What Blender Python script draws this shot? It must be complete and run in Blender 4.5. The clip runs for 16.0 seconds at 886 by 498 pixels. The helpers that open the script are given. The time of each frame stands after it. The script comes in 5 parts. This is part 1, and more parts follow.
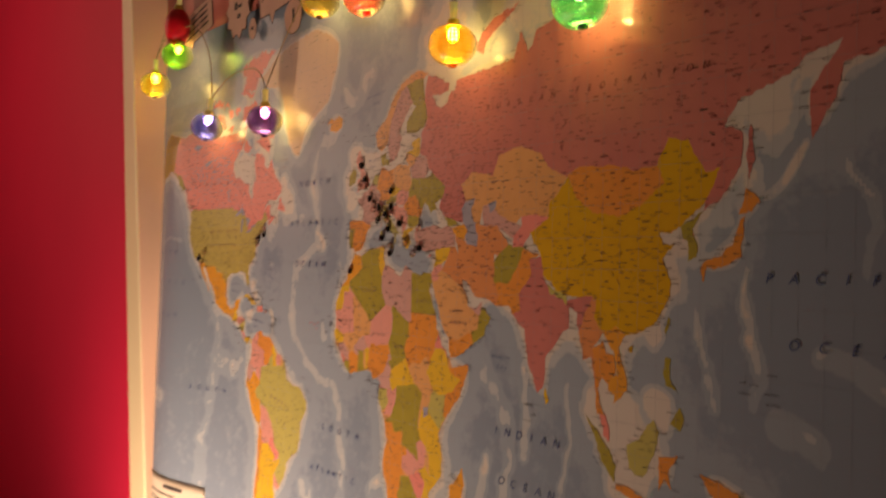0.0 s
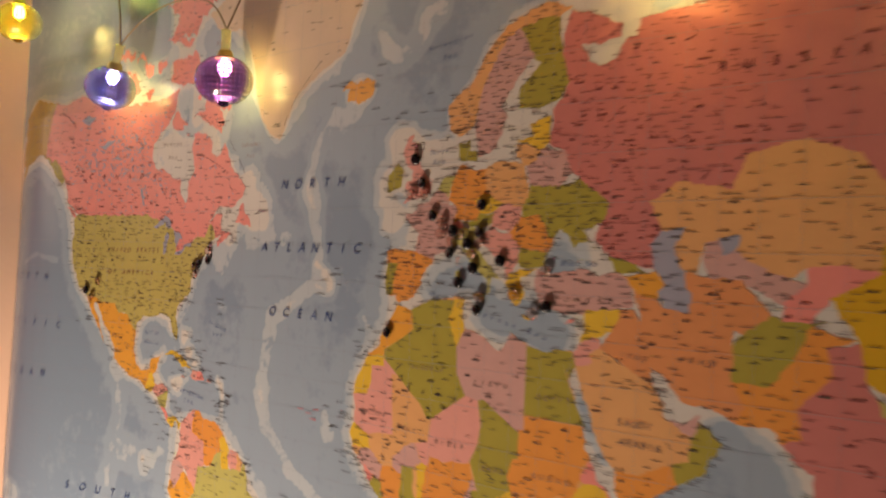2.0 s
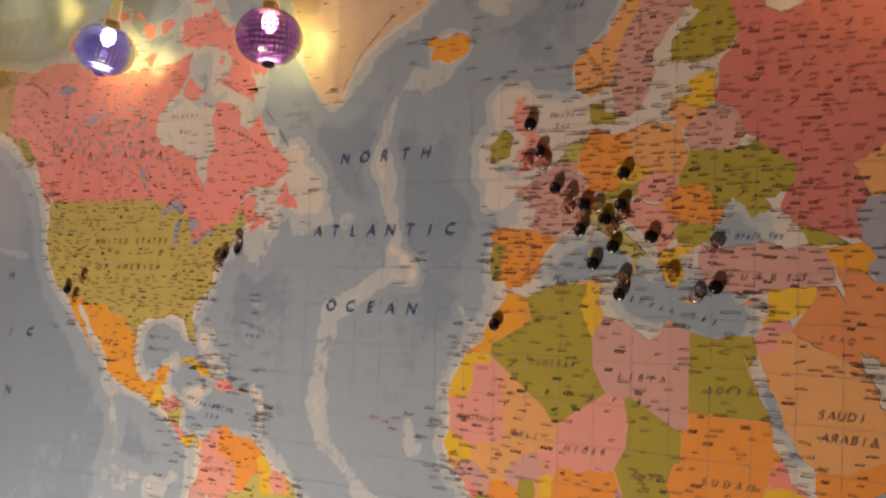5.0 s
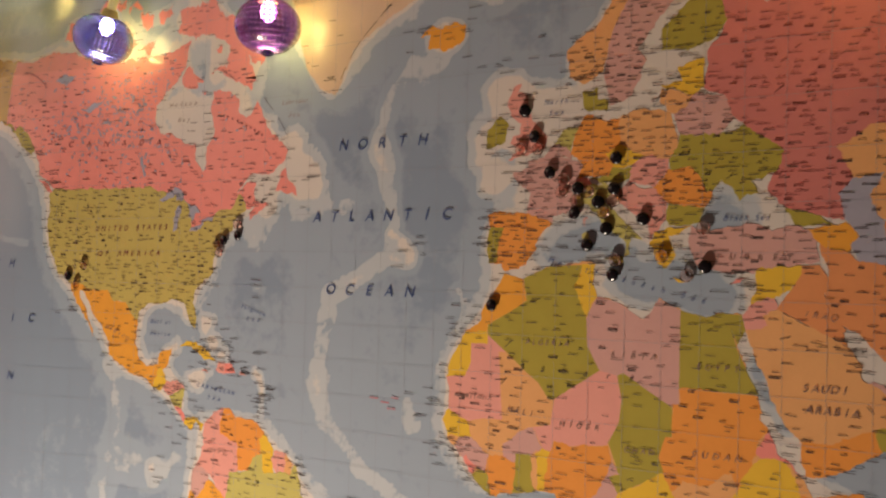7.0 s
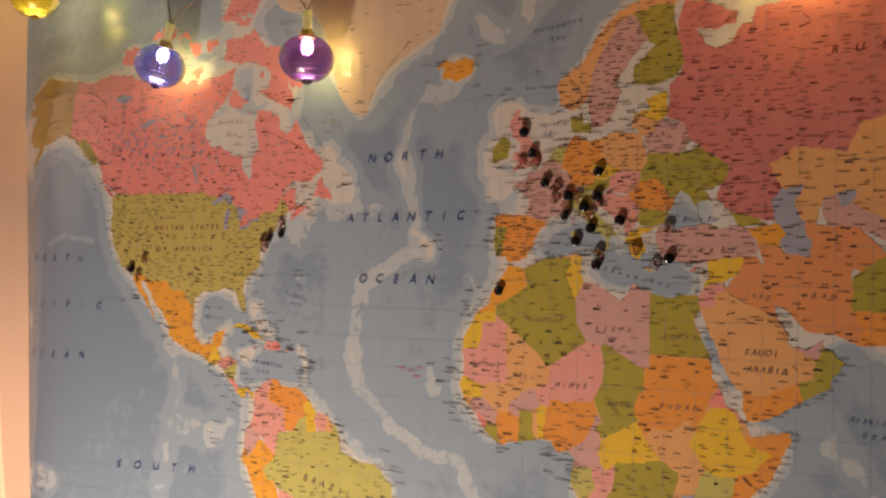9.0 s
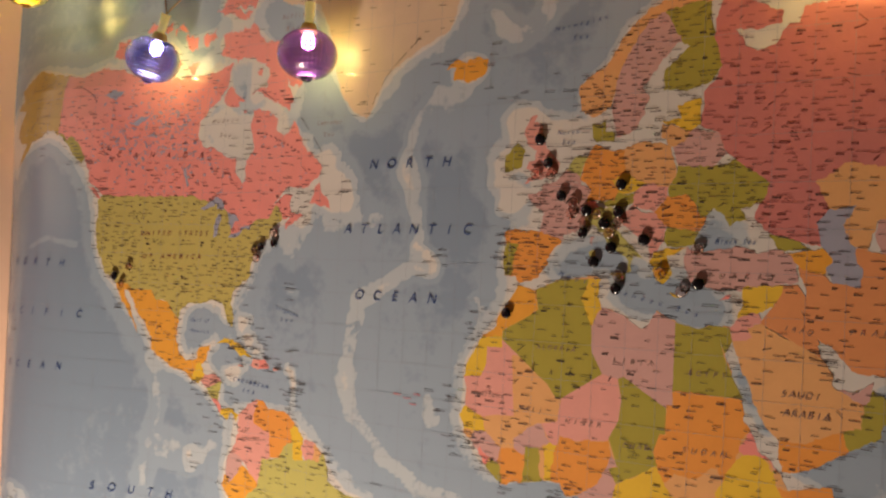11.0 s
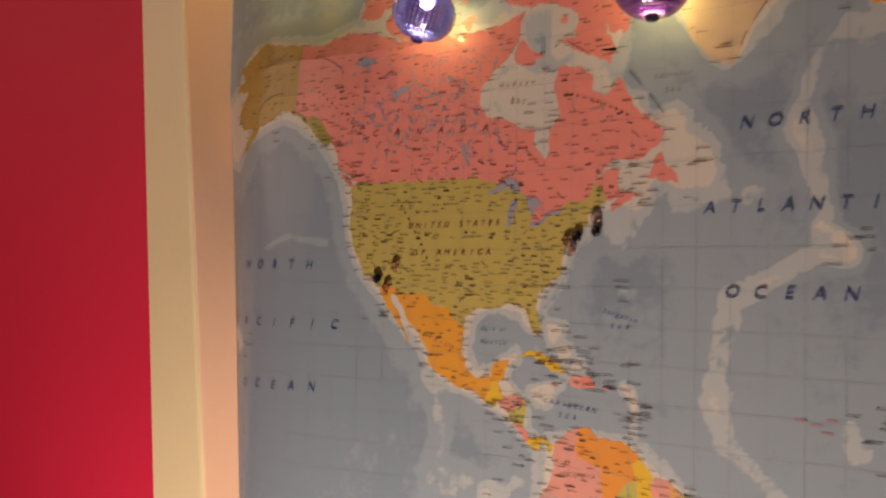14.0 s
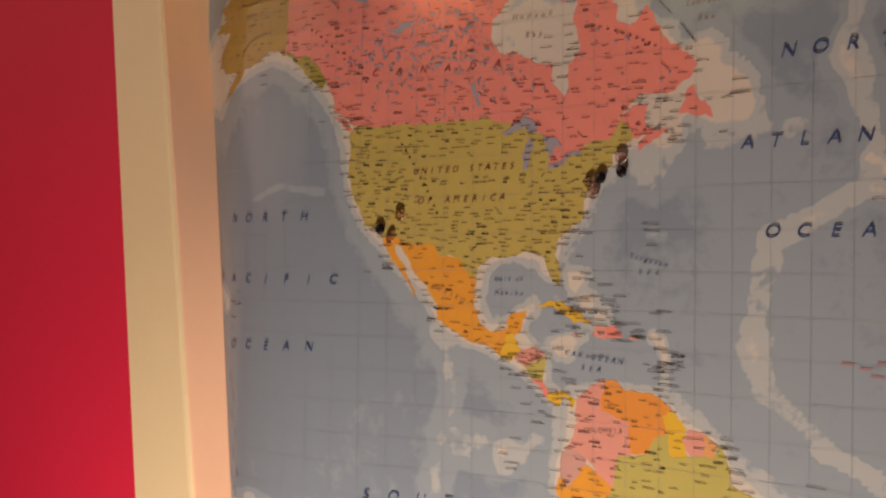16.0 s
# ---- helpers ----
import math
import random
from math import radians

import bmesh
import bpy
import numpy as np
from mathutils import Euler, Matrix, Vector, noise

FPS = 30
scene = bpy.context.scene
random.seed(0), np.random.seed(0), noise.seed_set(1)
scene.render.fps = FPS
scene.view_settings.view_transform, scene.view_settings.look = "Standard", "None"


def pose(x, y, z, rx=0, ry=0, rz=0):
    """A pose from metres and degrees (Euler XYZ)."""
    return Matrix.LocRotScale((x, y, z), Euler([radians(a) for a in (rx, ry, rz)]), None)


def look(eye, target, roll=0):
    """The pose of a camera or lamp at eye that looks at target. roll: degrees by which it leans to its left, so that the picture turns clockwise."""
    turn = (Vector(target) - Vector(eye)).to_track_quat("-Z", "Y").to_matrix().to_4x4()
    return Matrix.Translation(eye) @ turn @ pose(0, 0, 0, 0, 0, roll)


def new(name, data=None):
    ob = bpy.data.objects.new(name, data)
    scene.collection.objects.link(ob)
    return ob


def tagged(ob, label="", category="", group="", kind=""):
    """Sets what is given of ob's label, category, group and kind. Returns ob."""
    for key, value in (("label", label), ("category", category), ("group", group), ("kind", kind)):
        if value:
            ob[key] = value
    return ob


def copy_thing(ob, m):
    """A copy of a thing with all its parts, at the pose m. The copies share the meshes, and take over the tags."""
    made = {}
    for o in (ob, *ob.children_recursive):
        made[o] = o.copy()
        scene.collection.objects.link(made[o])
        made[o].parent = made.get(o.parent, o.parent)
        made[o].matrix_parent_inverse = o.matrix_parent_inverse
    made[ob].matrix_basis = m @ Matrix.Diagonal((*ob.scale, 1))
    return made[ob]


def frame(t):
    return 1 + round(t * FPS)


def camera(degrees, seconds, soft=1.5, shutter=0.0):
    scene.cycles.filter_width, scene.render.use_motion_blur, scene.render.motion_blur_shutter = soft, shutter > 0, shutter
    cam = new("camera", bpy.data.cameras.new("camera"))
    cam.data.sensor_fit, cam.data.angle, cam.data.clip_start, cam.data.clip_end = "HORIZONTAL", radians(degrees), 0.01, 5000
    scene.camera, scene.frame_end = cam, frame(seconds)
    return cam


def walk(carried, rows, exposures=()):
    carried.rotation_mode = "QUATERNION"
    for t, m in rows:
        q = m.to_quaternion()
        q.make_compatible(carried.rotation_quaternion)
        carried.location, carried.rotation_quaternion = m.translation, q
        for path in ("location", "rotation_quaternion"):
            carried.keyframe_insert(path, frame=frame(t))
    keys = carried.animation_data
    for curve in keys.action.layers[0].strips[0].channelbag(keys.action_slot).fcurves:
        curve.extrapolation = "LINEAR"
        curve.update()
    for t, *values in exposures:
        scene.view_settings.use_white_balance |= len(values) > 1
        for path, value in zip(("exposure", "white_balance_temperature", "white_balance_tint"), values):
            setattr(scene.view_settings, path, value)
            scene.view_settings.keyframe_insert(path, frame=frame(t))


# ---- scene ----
cam = camera(54.7, 16.0, soft=2.2, shutter=0.5)
PATH = [
    (0, (0.833, -0.553, 1.505), (-0.727, 0.7, 1.514), 1.1),
    (0.5, (0.775, -0.574, 1.51), (-0.662, 0.816, 1.583), 3.3),
    (1, (0.727, -0.582, 1.513), (-0.622, 0.894, 1.537), 3.2),
    (1.5, (0.571, -0.502, 1.503), (-0.821, 0.933, 1.534), 2.9),
    (2, (0.398, -0.449, 1.536), (-0.892, 1.079, 1.559), 2.6),
    (2.5, (0.281, -0.499, 1.518), (-0.839, 1.158, 1.532), 1.4),
    (3, (0.247, -0.519, 1.505), (-0.745, 1.218, 1.523), 1.1),
    (3.5, (0.256, -0.518, 1.505), (-0.776, 1.194, 1.567), 2.0),
    (3.7, (0.257, -0.516, 1.508), (-0.811, 1.174, 1.577), 2.2),
    (5.8, (0.199, -0.457, 1.511), (-0.798, 1.276, 1.569), 1.0),
    (6, (0.197, -0.458, 1.515), (-0.765, 1.294, 1.573), 0.3),
    (6.5, (0.206, -0.47, 1.51), (-0.778, 1.269, 1.576), 0.5),
    (7, (0.225, -0.491, 1.506), (-0.798, 1.227, 1.545), 1.5),
    (7.5, (0.261, -0.538, 1.507), (-0.739, 1.192, 1.581), 1.8),
    (8, (0.284, -0.577, 1.506), (-0.717, 1.154, 1.557), 1.7),
    (8.5, (0.272, -0.586, 1.511), (-0.73, 1.145, 1.538), 0.9),
    (9, (0.271, -0.609, 1.517), (-0.73, 1.123, 1.507), 0.7),
    (9.2, (0.258, -0.617, 1.516), (-0.742, 1.115, 1.515), 1.4),
    (11.3, (0.241, -0.523, 1.514), (-0.789, 1.191, 1.557), 2.8),
    (11.5, (0.231, -0.507, 1.524), (-0.679, 1.272, 1.603), 1.7),
    (12, (0.149, -0.502, 1.532), (-0.632, 1.339, 1.562), 0.2),
    (12.5, (0.123, -0.527, 1.519), (-0.745, 1.273, 1.587), 0.2),
    (13, (0.123, -0.526, 1.52), (-0.862, 1.214, 1.561), 0.2),
    (13.5, (0.072, -0.538, 1.516), (-1.119, 1.069, 1.518), 0.9),
    (14, (0.009, -0.531, 1.507), (-1.177, 1.079, 1.523), 0.7),
    (14.5, (-0.038, -0.526, 1.499), (-1.187, 1.111, 1.479), 1.0),
    (15, (-0.058, -0.521, 1.496), (-1.194, 1.124, 1.454), 0.8),
    (15.5, (-0.05, -0.519, 1.498), (-1.175, 1.132, 1.4), 0.2),
    (16, (-0.05, -0.522, 1.487), (-1.139, 1.155, 1.445), 0.0),
]
walk(cam, [(t, look(eye, target, roll)) for t, eye, target, roll in PATH],
     [(0, -0.31, 8000, 25), (0.5, -0.13, 7600, 20), (1.5, -0.06, 6900, 15), (2.5, -0.03, 6550, 12), (3.5, -0.03, 6550, 12), (6, 0.04, 6550, 12), (8, -0.06, 6550, 13), (11.5, -0.02, 6500, 11), (12.5, 0.06, 6500, 10), (13.0, 0.06, 6500, 11), (13.5, -0.30, 6700, 15), (14.5, -0.33, 6800, 17), (16, -0.32, 6900, 17)])

# world: a dim warm room at night
world = bpy.data.worlds.new("room_night")
scene.world = world
world.use_nodes = True
world.node_tree.nodes["Background"].inputs[0].default_value = (1.0, 0.72, 0.5, 1)
world.node_tree.nodes["Background"].inputs[1].default_value = 0.008


def lamp(name, kind, energy, colour, m, size=0.1, size_y=0.0):
    data = bpy.data.lights.new(name, kind)
    data.energy, data.color = energy, colour
    if kind == "AREA":
        data.shape = "RECTANGLE" if size_y else "DISK"
        data.size = size
        if size_y:
            data.size_y = size_y
    elif kind == "POINT":
        data.shadow_soft_size = size
    ob = new(name, data)
    ob.matrix_world = m
    return ob


# the main lamp, unseen, low and near the wall; its cone dims the right
low_spot = lamp("room_lamp", "SPOT", 52, (1.0, 0.815, 0.635), look((-0.31, -0.42, 0.66), (-0.44, 0.0, 1.30)), 0.05)
low_spot.data.spot_size, low_spot.data.spot_blend, low_spot.data.shadow_soft_size = radians(166), 1.0, 0.05
# an added soft fill, unseen, off to the left, brightens the red wall
lamp("corner_lamp", "POINT", 17.0, (1.0, 0.78, 0.58), pose(-1.62, -0.90, 2.15), 0.6)


# ---- materials ----
def material(name, colour, rough=0.6, metal=0.0, var=0.12, scale=40.0, bump=0.0, fine=400.0, spec=0.5):
    """A surface with variation at two scales and a fine relief."""
    m = bpy.data.materials.new(name)
    m.use_nodes = True
    nt = m.node_tree
    b = nt.nodes["Principled BSDF"]
    b.inputs["Roughness"].default_value = rough
    b.inputs["Metallic"].default_value = metal
    b.inputs["Specular IOR Level"].default_value = spec
    geo = nt.nodes.new("ShaderNodeNewGeometry")
    n1 = nt.nodes.new("ShaderNodeTexNoise")
    n1.inputs["Scale"].default_value, n1.inputs["Detail"].default_value = scale, 4
    n2 = nt.nodes.new("ShaderNodeTexNoise")
    n2.inputs["Scale"].default_value, n2.inputs["Detail"].default_value = fine, 2
    for n in (n1, n2):
        nt.links.new(geo.outputs["Position"], n.inputs["Vector"])
    add = nt.nodes.new("ShaderNodeMath")
    add.operation = "MULTIPLY_ADD"
    nt.links.new(n2.outputs["Fac"], add.inputs[0])
    add.inputs[1].default_value = 0.4
    nt.links.new(n1.outputs["Fac"], add.inputs[2])
    mix = nt.nodes.new("ShaderNodeMix")
    mix.data_type = "RGBA"
    nt.links.new(add.outputs[0], mix.inputs["Factor"])
    mix.inputs["A"].default_value = (*[c * (1 - var) for c in colour], 1)
    mix.inputs["B"].default_value = (*[min(1, c * (1 + var * 0.6)) for c in colour], 1)
    nt.links.new(mix.outputs["Result"], b.inputs["Base Color"])
    if bump:
        bp = nt.nodes.new("ShaderNodeBump")
        bp.inputs["Strength"].default_value, bp.inputs["Distance"].default_value = bump, 0.001
        nt.links.new(n2.outputs["Fac"], bp.inputs["Height"])
        nt.links.new(bp.outputs["Normal"], b.inputs["Normal"])
    return m


def srgb(r, g, b):
    return tuple((c / 255 / 12.92) if c <= 10 else ((c / 255 + 0.055) / 1.055) ** 2.4 for c in (r, g, b))


RED_WALL = material("red_wall_paint", (0.70, 0.023, 0.074), 0.62, var=0.10, scale=3, bump=0.25, fine=220, spec=0.3)
# dark tone so that the unseen walls bounce little light onto the map
PLASTER = material("room_plaster", (0.22, 0.17, 0.13), 0.8, var=0.06, scale=3)
CARPET = material("floor_boards", (0.22, 0.13, 0.07), 0.6, var=0.2, scale=6)
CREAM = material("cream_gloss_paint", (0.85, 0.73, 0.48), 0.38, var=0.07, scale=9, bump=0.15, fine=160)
# the bevel's cream, with warm light bounced onto it put into the colour
CREAM_BOUNCE = material("cream_paint_warm_bounce", (0.89, 0.575, 0.415), 0.4, var=0.06, scale=9, bump=0.15, fine=160)

INK = {
    "coral": material("print_coral", (0.83, 0.285, 0.25), 0.21, var=0.09, scale=60, bump=0.06, fine=420, spec=0.45),
    "khaki": material("print_khaki", (0.53, 0.435, 0.135), 0.21, var=0.09, scale=60, bump=0.06, fine=420, spec=0.45),
    "ochre": material("print_ochre", (0.47, 0.31, 0.075), 0.21, var=0.09, scale=60, bump=0.06, fine=420, spec=0.45),
    "orange": material("print_orange", (0.79, 0.32, 0.075), 0.21, var=0.09, scale=60, bump=0.06, fine=420, spec=0.45),
    "amber": material("print_amber", (0.80, 0.37, 0.06), 0.21, var=0.09, scale=60, bump=0.06, fine=420, spec=0.45),
    "peach": material("print_peach", (0.76, 0.40, 0.17), 0.21, var=0.09, scale=60, bump=0.06, fine=420, spec=0.45),
    "rose": material("print_rose", (0.6, 0.21, 0.19), 0.21, var=0.09, scale=60, bump=0.06, fine=420, spec=0.45),
    "pink": material("print_pink", (0.76, 0.35, 0.30), 0.21, var=0.09, scale=60, bump=0.06, fine=420, spec=0.45),
    "mauve": material("print_mauve", (0.62, 0.36, 0.33), 0.21, var=0.09, scale=60, bump=0.06, fine=420, spec=0.45),
    "yellow": material("print_yellow", (0.78, 0.50, 0.06), 0.21, var=0.09, scale=60, bump=0.06, fine=420, spec=0.45),
    "gold": material("print_gold", (0.68, 0.40, 0.03), 0.21, var=0.09, scale=60, bump=0.06, fine=420, spec=0.45),
    "olive": material("print_olive", (0.395, 0.335, 0.065), 0.21, var=0.09, scale=60, bump=0.06, fine=420, spec=0.45),
    "lime": material("print_lime", (0.52, 0.47, 0.15), 0.21, var=0.09, scale=60, bump=0.06, fine=420, spec=0.45),
    "brick": material("print_brick", (0.73, 0.30, 0.125), 0.21, var=0.09, scale=60, bump=0.06, fine=420, spec=0.45),
    "ice": material("print_ice", (0.66, 0.50, 0.36), 0.21, var=0.09, scale=60, bump=0.06, fine=420, spec=0.45),
    "lake": material("print_lake", (0.36, 0.36, 0.45), 0.21, var=0.09, scale=60, bump=0.06, fine=420, spec=0.45),
}
BLACK_INK = material("black_ink", (0.045, 0.034, 0.034), 0.55, var=0.2, scale=300)
BLUE_INK = material("blue_ink", (0.030, 0.065, 0.20), 0.55, var=0.2, scale=300)
GREY_INK = material("grey_ink", (0.20, 0.13, 0.11), 0.55, var=0.2, scale=300)
LINE_INK = material("line_ink", (0.25, 0.27, 0.31), 0.55, var=0.3, scale=60)
MAROON_INK = material("maroon_ink", (0.17, 0.035, 0.035), 0.55, var=0.2, scale=300)
RED_INK = material("red_ink", (0.55, 0.06, 0.06), 0.55, var=0.2, scale=300)


# ---- helpers for building ----
def mesh_object(name, bm, mat, parent=None, smooth=False):
    bmesh.ops.recalc_face_normals(bm, faces=bm.faces[:])
    me = bpy.data.meshes.new(name)
    bm.to_mesh(me)
    bm.free()
    if smooth:
        for p in me.polygons:
            p.use_smooth = True
    me.materials.append(mat)
    ob = new(name, me)
    ob.parent = parent
    return ob


def part(name, bm, mat, parent, label="", smooth=False):
    return tagged(mesh_object(name, bm, mat, parent, smooth), label)


def box(x0, x1, y0, y1, z0, z1, bevel=0.0):
    bm = bmesh.new()
    bmesh.ops.create_cube(bm, size=1)
    for v in bm.verts:
        v.co = ((x0 + x1) / 2 + v.co.x * (x1 - x0), (y0 + y1) / 2 + v.co.y * (y1 - y0), (z0 + z1) / 2 + v.co.z * (z1 - z0))
    if bevel:
        bmesh.ops.bevel(bm, geom=bm.edges[:], offset=bevel, segments=2, affect="EDGES", profile=0.5)
    return bm


def extrude_profile(points, z0, z1):
    """A closed profile in plan (x, y), drawn up from z0 to z1."""
    bm = bmesh.new()
    low = [bm.verts.new((x, y, z0)) for x, y in points]
    top = [bm.verts.new((x, y, z1)) for x, y in points]
    n = len(points)
    for i in range(n):
        bm.faces.new((low[i], low[(i + 1) % n], top[(i + 1) % n], top[i]))
    bm.faces.new(low[::-1])
    bm.faces.new(top)
    return bm


# ---- the room ----
FRAME_OUT, FRAME_FRONT = -0.702, -0.042
tagged(mesh_object("wall_north", box(-2.6, 2.4, 0.012, 0.16, 0, 2.5), RED_WALL), "red painted wall behind the framed map", "wall", kind="structure")
tagged(mesh_object("wall_south", box(-2.6, 2.4, -3.16, -3.0, 0, 2.5), PLASTER), "unseen wall opposite the map, darkened to cut bounce", "wall", kind="structure")
tagged(mesh_object("wall_west", box(-2.76, -2.6, -3.16, 0.16, 0, 2.5), RED_WALL), "red painted side wall", "wall", kind="structure")
tagged(mesh_object("wall_east", box(2.4, 2.56, -3.16, 0.16, 0, 2.5), PLASTER), "unseen side wall, darkened to cut bounce", "wall", kind="structure")
tagged(mesh_object("floor", box(-2.76, 2.56, -3.16, 0.16, -0.1, 0), CARPET), "dark boarded floor", "floor", kind="structure")
tagged(mesh_object("ceiling", box(-2.76, 2.56, -3.16, 0.16, 2.5, 2.6), PLASTER), "plain plaster ceiling", "ceiling", kind="structure")

K, RISE, EQUATOR, TILT = 0.00367, 0.501, 1.341, 0.012
EAST, K_EAST = 80.0, 0.00319
LEFT, RIGHT, LOW, HIGH = -0.634, 0.700, 0.86, 1.848
NX, NZ = 448, 330
# the sheet does not lie flat: towards its left side it bulges off the wall, more so lower down, and lies back near its top
KNOTS = [LEFT + 2 * (RIGHT - LEFT) / (NX - 1) * i for i in range(63)]
LEVELS = ((1.10, 1.50, 1.64, 1.67, 1.71, 1.74, 1.78), (1.35, 1.0, 0.83, 0.70, 0.32, 0.12, 0.05))
SWELL = ((-0.634, -0.610, -0.582, -0.555, -0.525, -0.490, -0.460, -0.430, -0.395, -0.350, -0.300, -0.270), (0.0, 0.011, 0.0235, 0.0295, 0.032, 0.0305, 0.0255, 0.0185, 0.0115, 0.0055, 0.0012, 0.0))
LIFTS = [float(np.mean([np.interp(x + d, *SWELL) for d in (-0.012, -0.006, 0, 0.006, 0.012)])) for x in KNOTS]


def bulge(x, z):
    """How far the sheet stands off the wall at a place."""
    return np.interp(x, KNOTS, LIFTS) * np.interp(z, *LEVELS)


def spot(lon, lat, y=0.0):
    """A place on the flat sheet: Gall's stereographic projection, hung a little askew, the far east drawn closer."""
    x = K * min(lon, EAST) + K_EAST * max(0.0, lon - EAST)
    return Vector((x, y, EQUATOR + TILT * x + RISE * math.tan(radians(lat) / 2)))


frame_thing = tagged(new("wooden_moulding"), "wide cream painted wooden board beside the map", "moulding")
frame_thing.location = (FRAME_OUT, 0.012, LOW - 0.1)
m_inv = Matrix.Translation((-FRAME_OUT, -0.012, -(LOW - 0.1)))


def strip(profile_at, z0, z1, steps=24):
    """A long board whose section changes a little with the height."""
    bm = bmesh.new()
    sections = [(profile_at(z0 + (z1 - z0) * i / steps), z0 + (z1 - z0) * i / steps) for i in range(steps + 1)]
    n = len(sections[0][0])
    for i in range(n):
        j = (i + 1) % n
        pairs = [(bm.verts.new((*p[i], z)), bm.verts.new((*p[j], z))) for p, z in sections]
        for (c, d), (e, f) in zip(pairs, pairs[1:]):
            bm.faces.new((c, d, f, e))
    return bm


def ridge_at(z):
    return -0.6335 + 0.05 * (1.65 - z), FRAME_FRONT - 0.03 * (z - 1.45)


def rail_profile(z):
    (r, f), o = ridge_at(z), FRAME_OUT - 0.02 * (z - 1.4)
    return [(o, 0.012), (o, f + 0.006), (o + 0.003, f + 0.003), (r - 0.004, f - 0.0025), (r - 0.001, f - 0.002), (r, f), (r, 0.012)]


def bevel_profile(z):
    # its thin edge lies on the sheet, further in lower down
    (r, f), x = ridge_at(z), -0.632 + 0.143 * max(0.0, 1.65 - z)
    y = -float(bulge(x, z)) - 0.0008
    return [(r + 0.0002, 0.011), (r + 0.0002, f - 0.0002), (r + 0.0012, f + 0.0006), (x, y), (x - 0.0004, y + 0.004), (x - 0.004, 0.011)]


for name, section, mat, label in (("rail", rail_profile, CREAM, "flat cream painted rail"), ("inner_bevel", bevel_profile, CREAM_BOUNCE, "cream inner bevel with warm bounced light in its colour")):
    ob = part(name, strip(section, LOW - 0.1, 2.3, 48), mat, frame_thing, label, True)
    ob.matrix_parent_inverse = m_inv


# ---- the map ----
import collections

from mathutils.geometry import tessellate_polygon

world_map = tagged(new("world_map"), "large printed political world map with coloured countries, studded with pins", "map")
world_map.location = (0, 0.006, LOW)
map_inv = Matrix.Translation((0, -0.006, -LOW))


def ragged(points, step=0.5, amount=0.22):
    """The outline with short steps and a small irregular shift that depends on the place alone, so that neighbours still meet."""
    out = []
    n = len(points)
    for i in range(n):
        (a, b), (c, d) = points[i], points[(i + 1) % n]
        steps = max(1, int(math.hypot(c - a, d - b) / step))
        for j in range(steps):
            lon, lat = a + (c - a) * j / steps, b + (d - b) * j / steps
            v = noise.noise_vector(Vector((lon * 0.45, lat * 0.45, 3))) * 1.6 + noise.noise_vector(Vector((lon * 1.3, lat * 1.3, 9))) * 1.2 + noise.noise_vector(Vector((lon * 3.1, lat * 3.1, 5))) * 0.7
            out.append((lon + v.x * amount, lat + v.y * amount * 0.8))
    return out


level = [0.00008]
LANDS = []


def country(ink, points, straight=False, land=True, name="country"):
    wild = ink == "coral" and min(p[1] for p in points) > 60
    pts = ragged(points, 0.4, 0.04 if straight else 0.62 if wild else 0.26)
    level[0] += 0.0000012
    flat = []
    for lon, lat in pts:
        p = spot(lon, lat, -level[0])
        flat.append(Vector((min(max(p.x, LEFT + 0.002), RIGHT - 0.002), p.y, min(p.z, HIGH - 0.002))))
    bm = bmesh.new()
    verts = [bm.verts.new(p) for p in flat]
    for tri in tessellate_polygon([[Vector((p.x, p.z, 0)) for p in flat]]):
        if len(set(tri)) == 3:
            bm.faces.new([verts[i] for i in tri])
    if land:
        LANDS.append((ink, points))
    ob = part(name, bm, INK[ink], world_map, ink + " printed " + name)
    ob.matrix_parent_inverse = map_inv
    return ob


# North America
CANADA_SOUTH = [(-141, 69.6), (-141, 60.2), (-139, 60), (-137.5, 58.9), (-135.5, 59.7), (-133.5, 58.4), (-130.1, 56), (-130, 55), (-128.5, 53.5), (-127.8, 51.5), (-125, 50.2), (-123, 49),
    (-110, 49), (-95.2, 49), (-93, 48.5), (-89.5, 48), (-88.4, 48.4), (-84.8, 46.8), (-83.5, 46), (-82.5, 45.3), (-82.3, 43), (-83, 42), (-79.2, 42.8), (-79, 43.4),
    (-76.5, 44.2), (-74.8, 45), (-71.5, 45), (-70.3, 46), (-69, 47.4), (-67.8, 47), (-67, 45), (-66, 45), (-64.8, 45.6), (-66, 44.4), (-65.7, 43.5), (-63.5, 44.6), (-61, 45.5), (-61.5, 46), (-63.5, 46)]
CANADA_EAST = [(-64.5, 46.2), (-65, 47.3), (-64.3, 48.8), (-67, 49), (-70, 47), (-67, 49.7), (-65, 50.2), (-60, 50.2), (-57, 51.5), (-55.7, 53), (-57.5, 54.5), (-60.5, 55.8), (-62, 57.5), (-64.5, 60.3),
    (-66, 58.7), (-68, 58.4), (-70, 59), (-70, 61), (-73, 62), (-77.5, 62.5), (-78, 60), (-77, 57.5), (-76.6, 56.5), (-79, 54.5), (-79, 52), (-80, 51.2), (-82, 53), (-82.3, 55), (-85, 55.3), (-88.5, 56.7),
    (-92.5, 57), (-94.5, 58.8), (-94, 61), (-91, 63), (-88, 64.2), (-86, 66)]
CANADA_ARCTIC = [(-84.5, 69.5), (-88, 68.5), (-94, 68), (-96, 68), (-102, 67.8), (-108, 68), (-115, 68.3), (-121, 69.8), (-128, 70.3), (-135, 69.2)]
country("coral", CANADA_SOUTH + CANADA_EAST + CANADA_ARCTIC)
